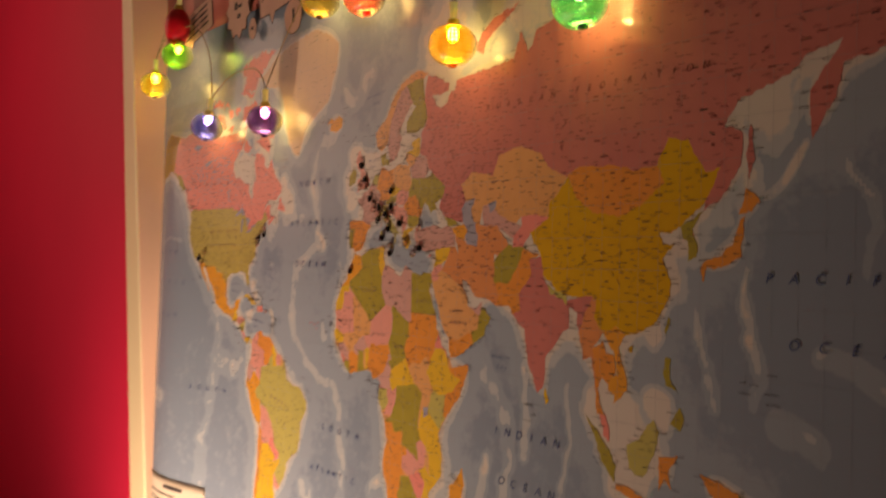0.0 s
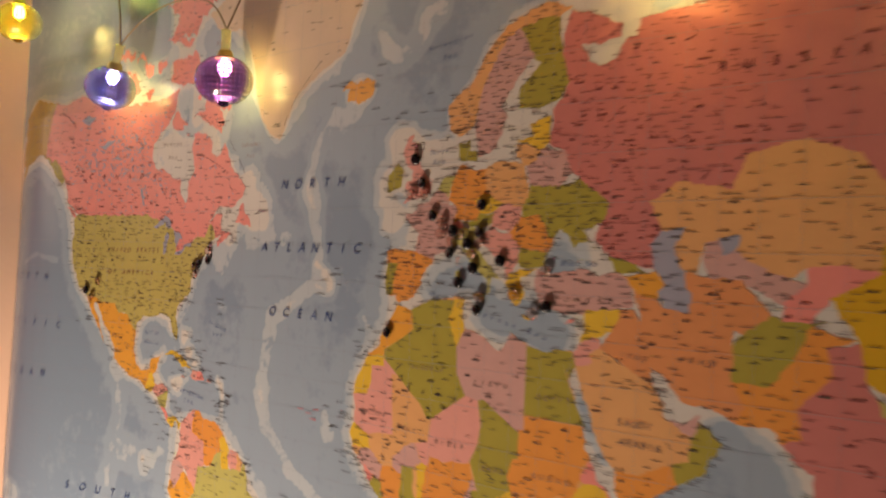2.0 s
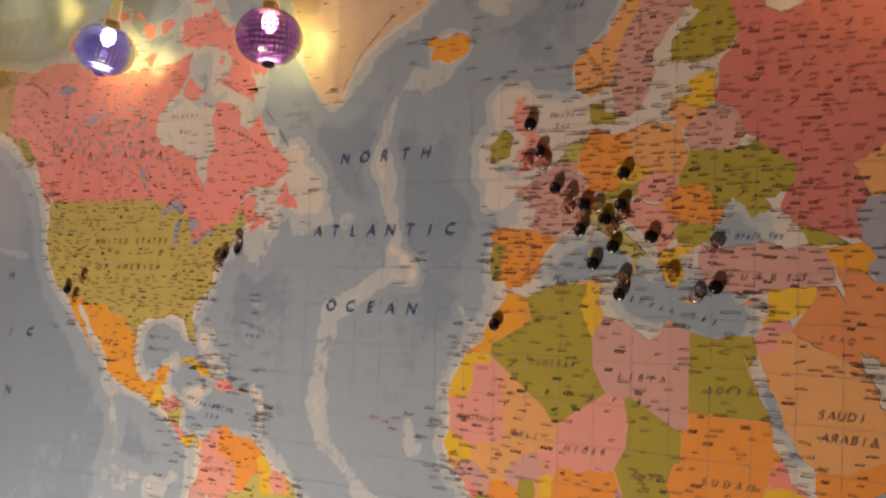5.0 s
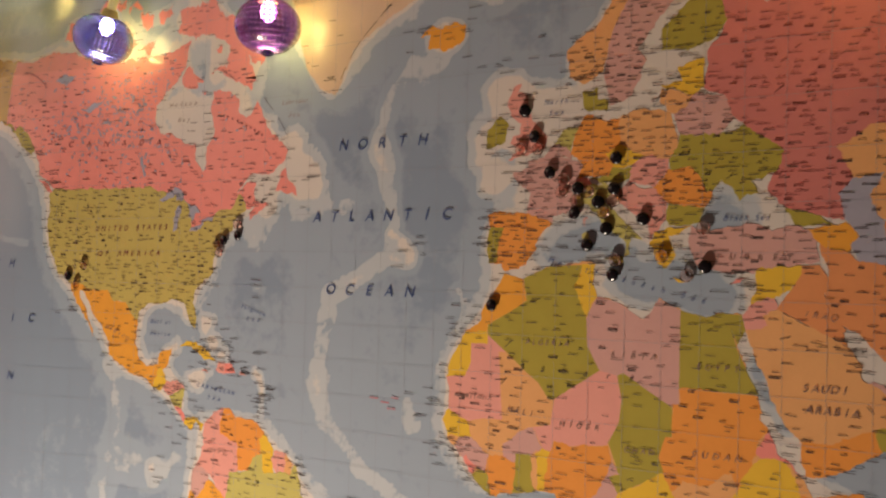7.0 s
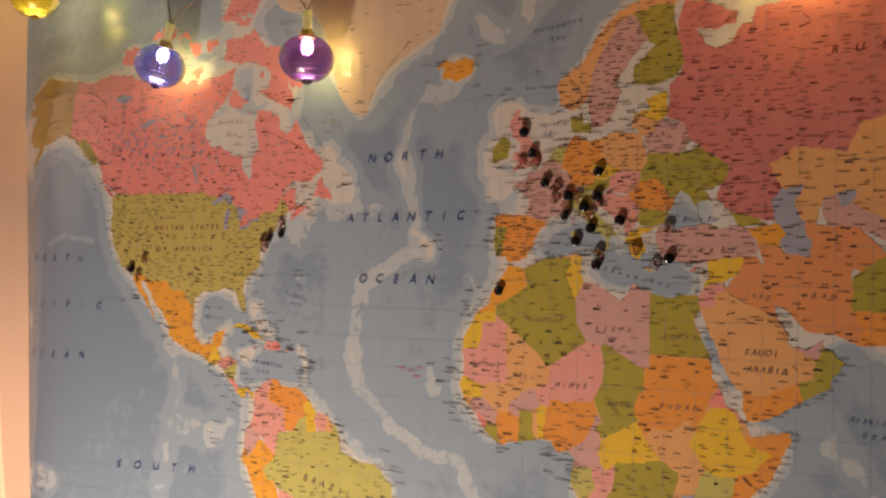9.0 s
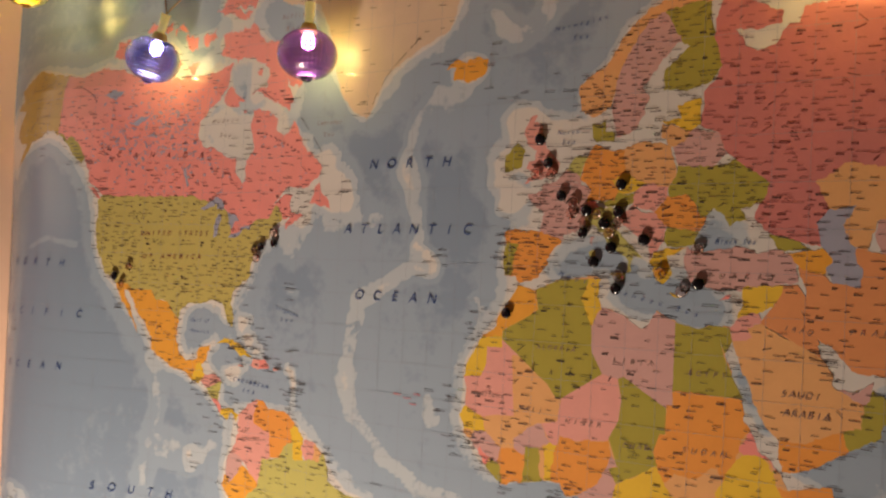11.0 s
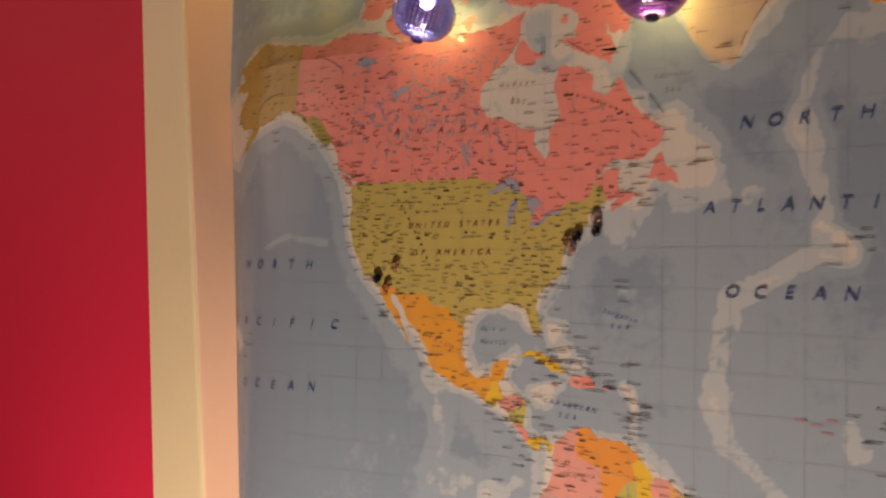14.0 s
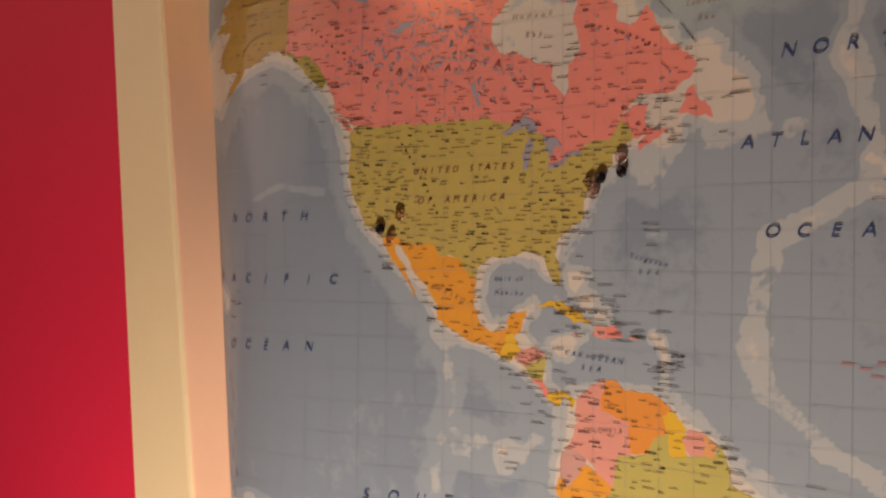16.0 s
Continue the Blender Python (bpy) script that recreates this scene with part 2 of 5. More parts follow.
country("coral", [(-66, 61.9), (-71, 63), (-74, 64.6), (-78, 64.6), (-73.5, 66), (-73, 68), (-78, 69.8), (-85, 70), (-89, 71), (-88, 73.5), (-81, 73.7), (-76, 72.7), (-70, 70.6), (-67, 69), (-62, 66.8), (-64, 65), (-68, 66.3), (-65, 63.5)])
country("coral", [(-117, 69), (-113, 68.6), (-105, 69), (-101, 69.8), (-105, 72.8), (-112, 73), (-118, 71.5)])
country("coral", [(-125, 72), (-121, 71.4), (-116, 73.2), (-121, 74.4), (-125, 74)])
country("coral", [(-100, 72.5), (-96.5, 71.8), (-97, 73.8), (-101, 73.8)])
country("coral", [(-94, 72), (-90, 72.8), (-91, 74), (-95, 74)])
country("coral", [(-91, 76.5), (-80, 74.7), (-79.5, 75.8), (-89, 77)])
country("coral", [(-115, 75.2), (-106, 75), (-106, 76), (-113, 76.3)])
country("coral", [(-90, 76.8), (-79, 76.4), (-77, 78), (-73, 79.5), (-63, 82.3), (-72, 83), (-86, 82.3), (-92, 81), (-87, 79.5), (-88, 78)])
country("coral", [(-87, 64), (-85.6, 63.2), (-83.2, 62.8), (-81.6, 63.6), (-80.3, 63.9), (-81.8, 64.5), (-84, 65.7), (-85.8, 65.6)])
country("coral", [(-99, 69), (-96.5, 68.6), (-95.5, 69.4), (-98, 69.9)])
country("coral", [(-80, 62.6), (-79.3, 62.2), (-79.6, 61.7)])
country("coral", [(-78, 73.7), (-76.5, 72.9), (-79.5, 72.6), (-80.5, 73.6)])
country("coral", [(-75.5, 68.2), (-74.8, 67.6), (-76.5, 67.3), (-76.9, 68)])
country("coral", [(-104.5, 74.2), (-100.5, 74.6), (-102, 75.4), (-104.8, 75)])
country("coral", [(-59, 47.8), (-57.2, 47.5), (-56, 47.1), (-54.4, 47.3), (-53.2, 46.8), (-53.6, 48.2), (-55.6, 49.2), (-56.4, 50.8), (-57.6, 49.8)])
country("coral", [(-128.3, 50.7), (-125, 50), (-123.5, 48.5), (-125, 48.8)])
country("ochre", [(-141, 69.6), (-148, 70.4), (-156, 71.3), (-163, 69.2), (-166, 68.4), (-163, 67), (-168, 65.6), (-161, 64.5), (-165, 62.5), (-165.5, 60.5), (-162, 59.2), (-157.5, 58.8), (-163, 55), (-159.4, 56.0), (-155.2, 58.3), (-153.5, 59.2),
    (-150, 59.5), (-146, 60.7), (-141, 60.1)])
country("olive", [(-141, 60.2), (-137.5, 58.3), (-134, 56.2), (-131, 54.8), (-130, 56), (-133.5, 58.4), (-135.5, 59.7), (-137.5, 58.9), (-139, 60)])
USA_EAST = [(-123, 49), (-95.2, 49), (-93, 48.5), (-89.5, 48), (-88.4, 48.3), (-84.8, 46.7), (-83.5, 46), (-82.3, 45.3), (-82.3, 43), (-83, 42), (-79.2, 42.7), (-79, 43.3), (-76.5, 44), (-74.8, 45), (-71.5, 45), (-70.3, 46), (-69, 47.4), (-67.8, 47),
    (-67, 44.8), (-70.5, 43.3), (-70.7, 41.8), (-73.8, 40.7), (-74.5, 39.4), (-76, 37.2), (-75.6, 35.3), (-78, 33.9), (-81, 31.8), (-81.3, 30), (-80.1, 27), (-80.5, 25.2), (-81.8, 26.2), (-82.8, 28), (-84, 30), (-87.5, 30.3), (-90, 29.2), (-94, 29.6), (-97, 28), (-97.3, 26)]
USA_WEST = [(-99.5, 27.5), (-101, 29.6), (-102.6, 29.7), (-104.5, 29.6), (-106.5, 31.8), (-108.2, 31.4), (-111, 31.3), (-114.7, 32.6), (-117.2, 32.6), (-120.6, 34.6), (-122, 36.8), (-123.8, 39.5), (-124.5, 42.8), (-124, 46), (-124.7, 48.3)]
country("khaki", USA_EAST + USA_WEST)
country("amber", [(-117.2, 32.6), (-115.5, 29.5), (-112.2, 26), (-109.6, 23), (-110.5, 24.5), (-112.5, 28), (-114.7, 31.5), (-113, 31.2), (-110.5, 27.5), (-108, 25.2), (-105.5, 22), (-105.5, 20), (-102, 18), (-98, 16.3), (-94.5, 16.1), (-92.3, 14.6), (-91.5, 16.2),
    (-90.9, 17.8), (-89.2, 17.9), (-88.2, 18.4), (-87, 21.5), (-90.3, 21), (-91, 18.8), (-94.5, 18.2), (-96.3, 19.5), (-97.7, 22.5), (-97.3, 26), (-99.5, 27.5), (-101, 29.6), (-104.5, 29.6), (-106.5, 31.8), (-111, 31.3), (-114.7, 32.6)])
country("yellow", [(-92.3, 14.6), (-90, 13.8), (-88.2, 15.8), (-89.2, 17.9), (-90.9, 17.8), (-91.5, 16.2)])
country("pink", [(-89.5, 14.2), (-87.3, 13), (-83.2, 15), (-85.5, 16), (-88.2, 15.8)])
country("lime", [(-87.5, 12.9), (-85.7, 11), (-83.7, 11), (-83.2, 15)])
country("coral", [(-85.8, 11), (-84, 9.5), (-82.8, 8.3), (-82.5, 9.5), (-83.7, 11)])
country("yellow", [(-82.8, 8.3), (-80.3, 7.4), (-79.5, 9), (-77.9, 7.3), (-77.3, 8.6), (-79.5, 9.7), (-82.5, 9.4)])
country("yellow", [(-84.8, 22), (-82, 22.5), (-77.8, 20.2), (-74.2, 20.1), (-76, 21.2), (-80, 23), (-83, 23.1)])
country("pink", [(-74.4, 18.4), (-71.8, 18), (-71.8, 19.8), (-73.3, 19.8)])
country("coral", [(-71.7, 18), (-68.5, 18.4), (-70, 19.7), (-71.8, 19.8)])
country("pink", [(-78.3, 18.2), (-76.3, 17.9), (-77, 18.5)])
country("pink", [(-67.2, 18), (-65.6, 18.1), (-66, 18.5), (-67.2, 18.5)])
country("ice", [(-73, 78.3), (-68, 76), (-58.5, 75.5), (-54.5, 70.8), (-53.5, 67.5), (-51.5, 64), (-48, 61), (-44, 59.8), (-42.5, 61.5), (-40, 65), (-32, 68), (-24, 70), (-22, 73), (-19, 76), (-18, 80), (-25, 82), (-33, 83.5), (-50, 82.5), (-62, 81.2)])
country("amber", [(-24.3, 65.5), (-22.2, 65.6), (-22.6, 64), (-19, 63.4), (-15, 64.4), (-14.6, 65.8), (-16.5, 66.5), (-20, 66), (-22.4, 66.4)])
# South America
country("pink", [(-77.3, 8.6), (-77.3, 5), (-78.8, 1.5), (-75.5, 0), (-73, -2.2), (-70, -4.2), (-69.5, 1), (-67, 1.2), (-67.8, 6.2), (-72, 7.2), (-72.8, 9.2), (-71.3, 12.2), (-74.5, 11.1), (-75.6, 9.8)])
country("orange", [(-71.3, 11.9), (-72.8, 9.2), (-72, 7.2), (-67.8, 6.2), (-67, 1.5), (-64, 1.8), (-63, 4), (-60.8, 5), (-61.5, 7.5), (-60, 8.5), (-62.5, 10.4), (-68, 10.7), (-70, 12)])
country("yellow", [(-60, 8.5), (-61.5, 7.5), (-60.8, 5), (-59.8, 2), (-57, 2), (-57.8, 5), (-57.3, 6.2)])
country("pink", [(-57.2, 6), (-57.8, 4.5), (-56.5, 2), (-54.5, 2.4), (-54, 5.8)])
country("peach", [(-54, 5.8), (-54.5, 2.4), (-52.8, 2.3), (-51.7, 4.1)])
country("mauve", [(-78.8, 1.5), (-80.5, -1), (-80.2, -3.4), (-79, -5), (-75.4, -1), (-75.5, 0)])
country("amber", [(-80.3, -3.4), (-81.3, -5.5), (-79, -8.2), (-76.3, -13.8), (-70.4, -18.3), (-69, -16), (-69, -12.5), (-70.6, -9.5), (-73.2, -9.3), (-73.8, -7), (-70, -4.2), (-73, -2.2), (-75.4, -1), (-79, -5)])
country("lime", [(-70, -4.2), (-69.5, 1), (-67, 1.2), (-64, 1.8), (-63, 4), (-60.8, 5), (-59.8, 2), (-57, 2), (-54.5, 2.4), (-52.8, 2.3), (-51.5, 4.2), (-50, 1.5), (-50, -1), (-44.5, -2.7), (-40, -2.9), (-37, -4.8), (-35.1, -6.5), (-35, -9), (-39, -13),
    (-39.2, -17.8), (-41, -22), (-44.5, -23.2), (-48.5, -26), (-48.8, -28.7), (-53.4, -33.7), (-57.6, -30.2), (-53.7, -27), (-54.6, -25.5), (-54.3, -24), (-58, -22), (-58, -20), (-60, -16.2), (-65.3, -11.5), (-69, -11), (-70.6, -9.5), (-73.2, -9.3), (-73.8, -7)])
country("pink", [(-69, -16), (-69, -12.5), (-69, -11), (-65.3, -9.8), (-65.3, -11.5), (-60, -16.2), (-58, -20), (-62.3, -20.5), (-62.8, -22), (-67.5, -22.8)])
country("coral", [(-62.3, -20.5), (-58, -20), (-58, -22), (-54.3, -24), (-54.6, -25.5), (-58.6, -27.3), (-57.7, -25.3), (-62.6, -22.3)])
country("pink", [(-57.6, -30.2), (-53.4, -33.7), (-55, -34.9), (-58.3, -34)])
country("yellow", [(-67.5, -22.8), (-62.8, -22), (-57.7, -25.3), (-58.6, -27.3), (-54, -25.6), (-53.7, -27), (-57.6, -30.2), (-58.4, -34), (-56.8, -36.4), (-58, -38.2), (-62, -39), (-65, -41), (-63.8, -42.5), (-67.4, -46), (-65.8, -47.5), (-69, -51), (-68.5, -52.3), (-72, -52), (-73, -49), (-71.7, -44), (-71.5, -39), (-70, -34), (-69, -28)])
country("orange", [(-70.4, -18.3), (-69, -18), (-67.5, -22.8), (-69, -28), (-70, -34), (-71.5, -39), (-71.7, -44), (-73, -49), (-72, -52), (-68.5, -52.5), (-66, -55), (-72, -54), (-75.3, -50), (-73, -42), (-73.5, -38), (-71.5, -31)])
# Africa: the whole first, then its countries
AFRICA_WEST = [(-5.9, 35.8), (-7.5, 33.5), (-9.8, 31.3), (-10, 29.3), (-13, 27.8), (-14.5, 26.1), (-16, 23.6), (-17, 21), (-16.2, 19), (-16.5, 16), (-17.5, 14.7), (-16.7, 12.4), (-13.5, 9.5), (-11.5, 6.9), (-7.6, 4.4),
    (-3, 5.1), (1.2, 6.1), (4.4, 6.3), (6, 4.3), (8.5, 4.6), (9.7, 3.5), (9.4, 0.5), (8.8, -0.8), (11.8, -4.6), (13.3, -8.5), (13.8, -11), (12.5, -13.5), (11.8, -17.5), (14.5, -22.5), (15.2, -27), (18.3, -32), (18.4, -34.2), (20, -34.8)]
AFRICA_EAST = [(25.7, -34), (28.5, -32.6), (32, -28.8), (32.9, -25.9), (35.5, -24), (35, -20), (40.5, -15.5), (40.5, -10.8), (39.2, -7), (38.8, -6), (41.5, -2), (46, 2.3), (48, 4.5), (51.2, 10.6), (51.2, 11.8), (44.5, 10.4), (43.2, 12.4), (39.5, 15.5), (37.2, 19), (35.6, 23.9),
    (33.5, 28), (32.5, 29.9), (34.2, 31.3), (31, 31.5), (29, 30.9), (25, 31.6), (21.5, 32.9), (20, 31), (19, 30.3), (15.3, 32.2), (11, 33.2), (10.2, 34.5), (11, 37), (9.8, 37.3), (3, 36.8), (-2, 35.1)]
country("peach", AFRICA_WEST + AFRICA_EAST)
country("amber", [(-5.9, 35.8), (-7.5, 33.5), (-9.8, 31.3), (-10, 29.3), (-13, 27.7), (-8.7, 27.7), (-8.7, 28.7), (-3.6, 31), (-1.3, 32.2), (-2, 35.1)])
country("yellow", [(-13, 27.7), (-14.5, 26.1), (-16, 23.6), (-17, 21), (-13, 21.3), (-12, 23.4), (-12, 26), (-8.7, 26), (-8.7, 27.7)])
country("pink", [(-17, 21), (-13, 21.3), (-12, 23.4), (-12, 26), (-8.7, 26), (-8.7, 27.3), (-4.8, 25), (-6.5, 25), (-5.5, 15.5), (-9.5, 15.4), (-12.1, 14.8), (-16.4, 16.2), (-16.2, 19)], straight=True)
country("peach", [(-4.8, 25), (-6.5, 25), (-5.5, 15.5), (-9.5, 15.4), (-12.1, 14.8), (-11.4, 12.4), (-8, 10.2), (-6, 10.5), (-5, 11.8), (-3, 13.6), (0.2, 15), (3.5, 15.5), (4.2, 19.2), (3.2, 19), (1.2, 21.1)], straight=True)
country("olive", [(-2, 35.1), (3, 36.8), (8.6, 36.9), (7.5, 34), (9.5, 30.2), (9.8, 26.5), (12, 23.5), (4.2, 19.2), (3.2, 19), (1.2, 21.1), (-8.7, 27.3), (-8.7, 28.7), (-3.6, 31), (-1.3, 32.2)], straight=True)
country("yellow", [(8.6, 36.9), (11, 37), (10.2, 34.5), (11.5, 33.1), (10.2, 31.5), (9.5, 30.2), (7.5, 34)])
country("mauve", [(11.5, 33.1), (15.3, 32.2), (19, 30.3), (20, 31), (21.5, 32.9), (25, 31.6), (25, 22), (25, 20), (24, 20), (24, 19.5), (16, 23.4), (15, 23), (12, 23.5), (9.8, 26.5), (9.5, 30.2), (10.2, 31.5)], straight=True)
country("olive", [(25, 31.6), (29, 30.9), (31, 31.5), (34.2, 31.3), (34.8, 29.5), (33.6, 27.8), (32.6, 29.9), (33.5, 27.5), (35.6, 23.9), (36.9, 22), (25, 22)], straight=True)
country("orange", [(25, 22), (36.9, 22), (37.2, 19), (38.5, 18), (37, 16.5), (36.2, 13.5), (34.2, 10.6), (33, 12), (32, 11.8), (30, 10), (26, 10.3), (24, 8.7), (22.9, 11), (22, 13), (23, 15.7), (24, 15.8), (24, 20), (25, 20)])
country("olive", [(24, 19.5), (16, 23.4), (15, 23), (15.8, 20), (15.5, 17), (13.5, 14.5), (15, 11.5), (15.4, 9.9), (13.9, 9.6), (15.5, 7.5), (18.8, 9), (22.9, 11), (22, 13), (23, 15.7), (24, 15.8)], straight=True)
country("pink", [(15, 23), (12, 23.5), (4.2, 19.2), (3.5, 15.5), (0.4, 15), (2.3, 12.2), (3.6, 11.7), (4.2, 13.5), (7, 13), (10, 13.3), (13.5, 13.7), (15.5, 17), (15.8, 20)], straight=True)
country("orange", [(3.6, 11.7), (4.2, 13.5), (7, 13), (10, 13.3), (13.6, 13.7), (14.6, 11.5), (12, 7.2), (8.5, 4.7), (6, 4.3), (4.4, 6.3), (2.7, 6.3), (2.8, 9)])
country("yellow", [(2.7, 6.3), (2.8, 9), (3.6, 11.7), (2.3, 12.2), (0.9, 11), (1.6, 6.2)])
country("olive", [(1.2, 6.1), (0.5, 7), (0, 11.1), (-2.8, 11), (-2.7, 8), (-3.1, 5.1)])
country("mauve", [(-5.4, 10.3), (-2.8, 9.8), (-2.8, 11), (0, 11.1), (2.3, 12.2), (0.4, 15), (-3, 13.6), (-5, 11.8)])
country("orange", [(-3.1, 5.1), (-2.7, 8), (-2.8, 9.8), (-5.4, 10.3), (-8, 10.2), (-8.4, 7.5), (-7.6, 4.4)])
country("olive", [(-7.6, 4.4), (-8.4, 7.5), (-9.5, 8.4), (-11.5, 6.9)])
country("mauve", [(-8, 10.2), (-11.4, 12.4), (-13.7, 12.6), (-15, 10.9), (-13.3, 9.2), (-12.5, 9.8), (-10.3, 8.4), (-8.4, 7.6)])
country("coral", [(-13.3, 9.2), (-12.5, 9.8), (-10.3, 8.4), (-11.5, 6.9)])
country("yellow", [(-16.7, 12.4), (-11.4, 12.4), (-12.1, 14.8), (-16.4, 16.2), (-17.5, 14.7)])
country("mauve", [(8.5, 4.7), (12, 7.2), (14.6, 11.5), (14.1, 13), (15.4, 9.9), (13.9, 9.6), (15.5, 7.5), (14.5, 5), (16.1, 2.2), (9.8, 2.3), (9.7, 3.5)])
country("yellow", [(15.5, 7.5), (18.8, 9), (22.9, 11), (24, 8.7), (27.4, 5), (22.5, 4.2), (18.6, 3.5), (16.1, 2.2), (14.5, 5)])
country("peach", [(24, 8.7), (26, 10.3), (30, 10), (32, 11.8), (33, 12), (34, 8.5), (35.9, 4.6), (30.8, 3.5), (27.4, 5)])
country("yellow", [(36.2, 13.5), (37.5, 14.5), (40, 14.5), (42.4, 12.5), (42.8, 10.5), (44, 9), (48, 8), (45, 5), (42, 4.2), (39, 3.5), (36, 4.5), (33, 8), (34.2, 10.6)])
country("coral", [(36.5, 15.2), (38.5, 18), (39.7, 15.3), (43, 12.8), (40, 14.6), (37.5, 14.4)])
country("orange", [(51.2, 11.8), (44.5, 10.4), (42.8, 10.6), (44, 9), (48, 8), (45, 5), (42, 4.2), (41, 3), (41, -1), (41.6, -1.7), (46, 2.3), (48, 4.5), (51.2, 10.6)])
country("lime", [(36, 4.5), (39, 3.5), (41.5, 4), (41, -1), (41.6, -1.7), (39.2, -4.7), (34, -1), (34, 1)])
country("peach", [(30.8, 3.5), (34, 4.2), (35, 1.8), (34, 0), (34, -1), (29.6, -1.4), (29.9, 0.6)])
country("yellow", [(34, -1), (39.2, -4.7), (38.8, -6), (39.5, -7), (40.5, -10.6), (35, -11.5), (31, -8.5), (29.5, -6), (30.8, -1)])
country("olive", [(27.4, 5), (22.5, 4.2), (18.6, 3.5), (17.8, -0.5), (16, -4), (12.3, -6), (16.6, -5.9), (17, -8), (21.8, -7.3), (22, -11), (24, -11), (29.8, -13.4), (28.4, -9.2), (30.7, -8.3), (29.4, -5.5), (29.6, -1.4), (31.2, 2.3), (30.8, 3.5)])
country("pink", [(18.6, 3.5), (16.1, 2.2), (13.2, 2.2), (14.4, -1), (11.8, -4.4), (16, -4), (17.8, -0.5)])
country("lime", [(9.8, 2.3), (13.2, 2.2), (14.4, -1), (11.5, -3.6), (8.8, -0.8)])
country("orange", [(12.3, -6), (16.6, -5.9), (17, -8), (21.8, -7.3), (22, -11), (24, -11), (24, -13), (22, -13), (22, -16.2), (23.4, -17.6), (14, -17.4), (11.8, -17.2), (12.5, -13.5), (13.8, -11), (13.3, -8.5)])
country("pink", [(24, -11), (24, -13), (22, -13), (22, -16.2), (25, -17.7), (28, -16.5), (33, -13.8), (33, -9.5), (30.7, -8.3), (28.4, -9.2), (29.8, -13.4)])
country("yellow", [(34.5, -11.5), (40.5, -10.6), (40.5, -15.5), (35, -20), (35.5, -24), (32.9, -25.9), (32, -26.8), (31.5, -22.4), (33, -18), (30.3, -16), (33, -14), (35.3, -16), (34.8, -13)])
country("orange", [(11.8, -17.2), (14, -17.4), (23.4, -17.6), (21, -18.3), (21, -22), (20, -22), (20, -28.5), (17, -28.7), (15.2, -27), (14.5, -22.5)])
country("olive", [(20, -22), (21, -22), (21, -18.3), (25.2, -17.8), (29.4, -22.1), (25.5, -25.5), (20.8, -26.8), (20, -24.8)])
country("coral", [(25.2, -17.8), (28, -16.5), (30.3, -16), (33, -18), (31.3, -22.4), (29.4, -22.1)])
country("pink", [(17, -28.7), (20, -28.5), (20, -24.8), (20.8, -26.8), (25.5, -25.5), (29.4, -22.1), (31.3, -22.4), (32, -26.8), (32.8, -27), (32, -28.8), (28.5, -32.6), (25.7, -34), (20, -34.8), (18.4, -34.2), (18.3, -32)])
country("amber", [(44, -25), (43.3, -22), (44.3, -19.8), (44, -16.8), (46.5, -15.5), (49.3, -12), (50.4, -15.6), (47.2, -25)])
# Europe
country("orange", [(-9.2, 43.2), (-8.8, 41.9), (-9.4, 38.7), (-8.9, 37), (-6.5, 37), (-5.6, 36), (-2, 36.8), (0.2, 38.8), (-0.3, 39.6), (3.2, 42.3), (-1.8, 43.4), (-8, 43.7)])
country("olive", [(-8.8, 41.9), (-9.4, 38.7), (-8.9, 37), (-7.4, 37.2), (-7, 39), (-6.3, 41.8)])
country("mauve", [(-1.8, 43.4), (-1.2, 46), (-4.6, 47.9), (-4.6, 48.6), (-1.6, 48.7), (-1.5, 49.7), (1.5, 50.2), (2.6, 51), (6, 49.5), (8.1, 49), (7.5, 47.6), (6.2, 46.3), (7.5, 43.8), (5, 43.3), (3.1, 43), (3.2, 42.4)])
country("pink", [(-5.5, 50.1), (-3.5, 50.3), (1.3, 51.2), (1.7, 52.7), (0.2, 53.4), (-1.5, 55), (-2.2, 57.4), (-4, 57.7), (-3.1, 58.6), (-5, 58.6), (-6, 56.5), (-5, 55), (-3, 54.2), (-3.2, 53.3), (-4.6, 52.8), (-5.2, 51.8), (-3, 51.4)])
country("olive", [(-6, 52.2), (-10, 51.6), (-9.8, 53.7), (-8.3, 54.6), (-7.4, 55.3), (-5.6, 54.6)])
country("mauve", [(2.6, 51), (3.5, 51.5), (6.1, 50.7), (6.2, 49.5)])
country("lime", [(3.5, 51.5), (4.8, 53.2), (7.1, 53.3), (6.1, 50.7)])
country("orange", [(7.1, 53.4), (8.8, 54.8), (11, 54), (14.2, 54), (14.8, 51), (12.3, 50.2), (13.7, 48.7), (13, 47.6), (9.5, 47.6), (7.6, 47.6), (8.1, 49), (6.1, 50.2)])
country("olive", [(8.2, 55), (8.2, 57), (10.5, 57.7), (10.6, 56.2), (12.5, 56), (12.3, 55), (9.8, 54.9)])
country("peach", [(14.2, 54), (18.6, 54.8), (23, 54.3), (24, 50.6), (22.6, 49.1), (19, 49.4), (14.8, 51)])
country("yellow", [(12.3, 50.2), (14.8, 51), (18.8, 49.6), (16.5, 48.7), (13.7, 48.7)])
country("olive", [(9.6, 47.4), (13, 47.6), (13.7, 48.7), (16.9, 48.5), (16.2, 46.8), (12.2, 46.8)])
country("coral", [(6.2, 46.3), (7.6, 47.6), (9.6, 47.4), (10.3, 46.6), (8.6, 46)])
country("pink", [(16.5, 48.7), (18.8, 49.5), (22.5, 49.1), (22.8, 48), (20.5, 46.2), (16.3, 46.7)])
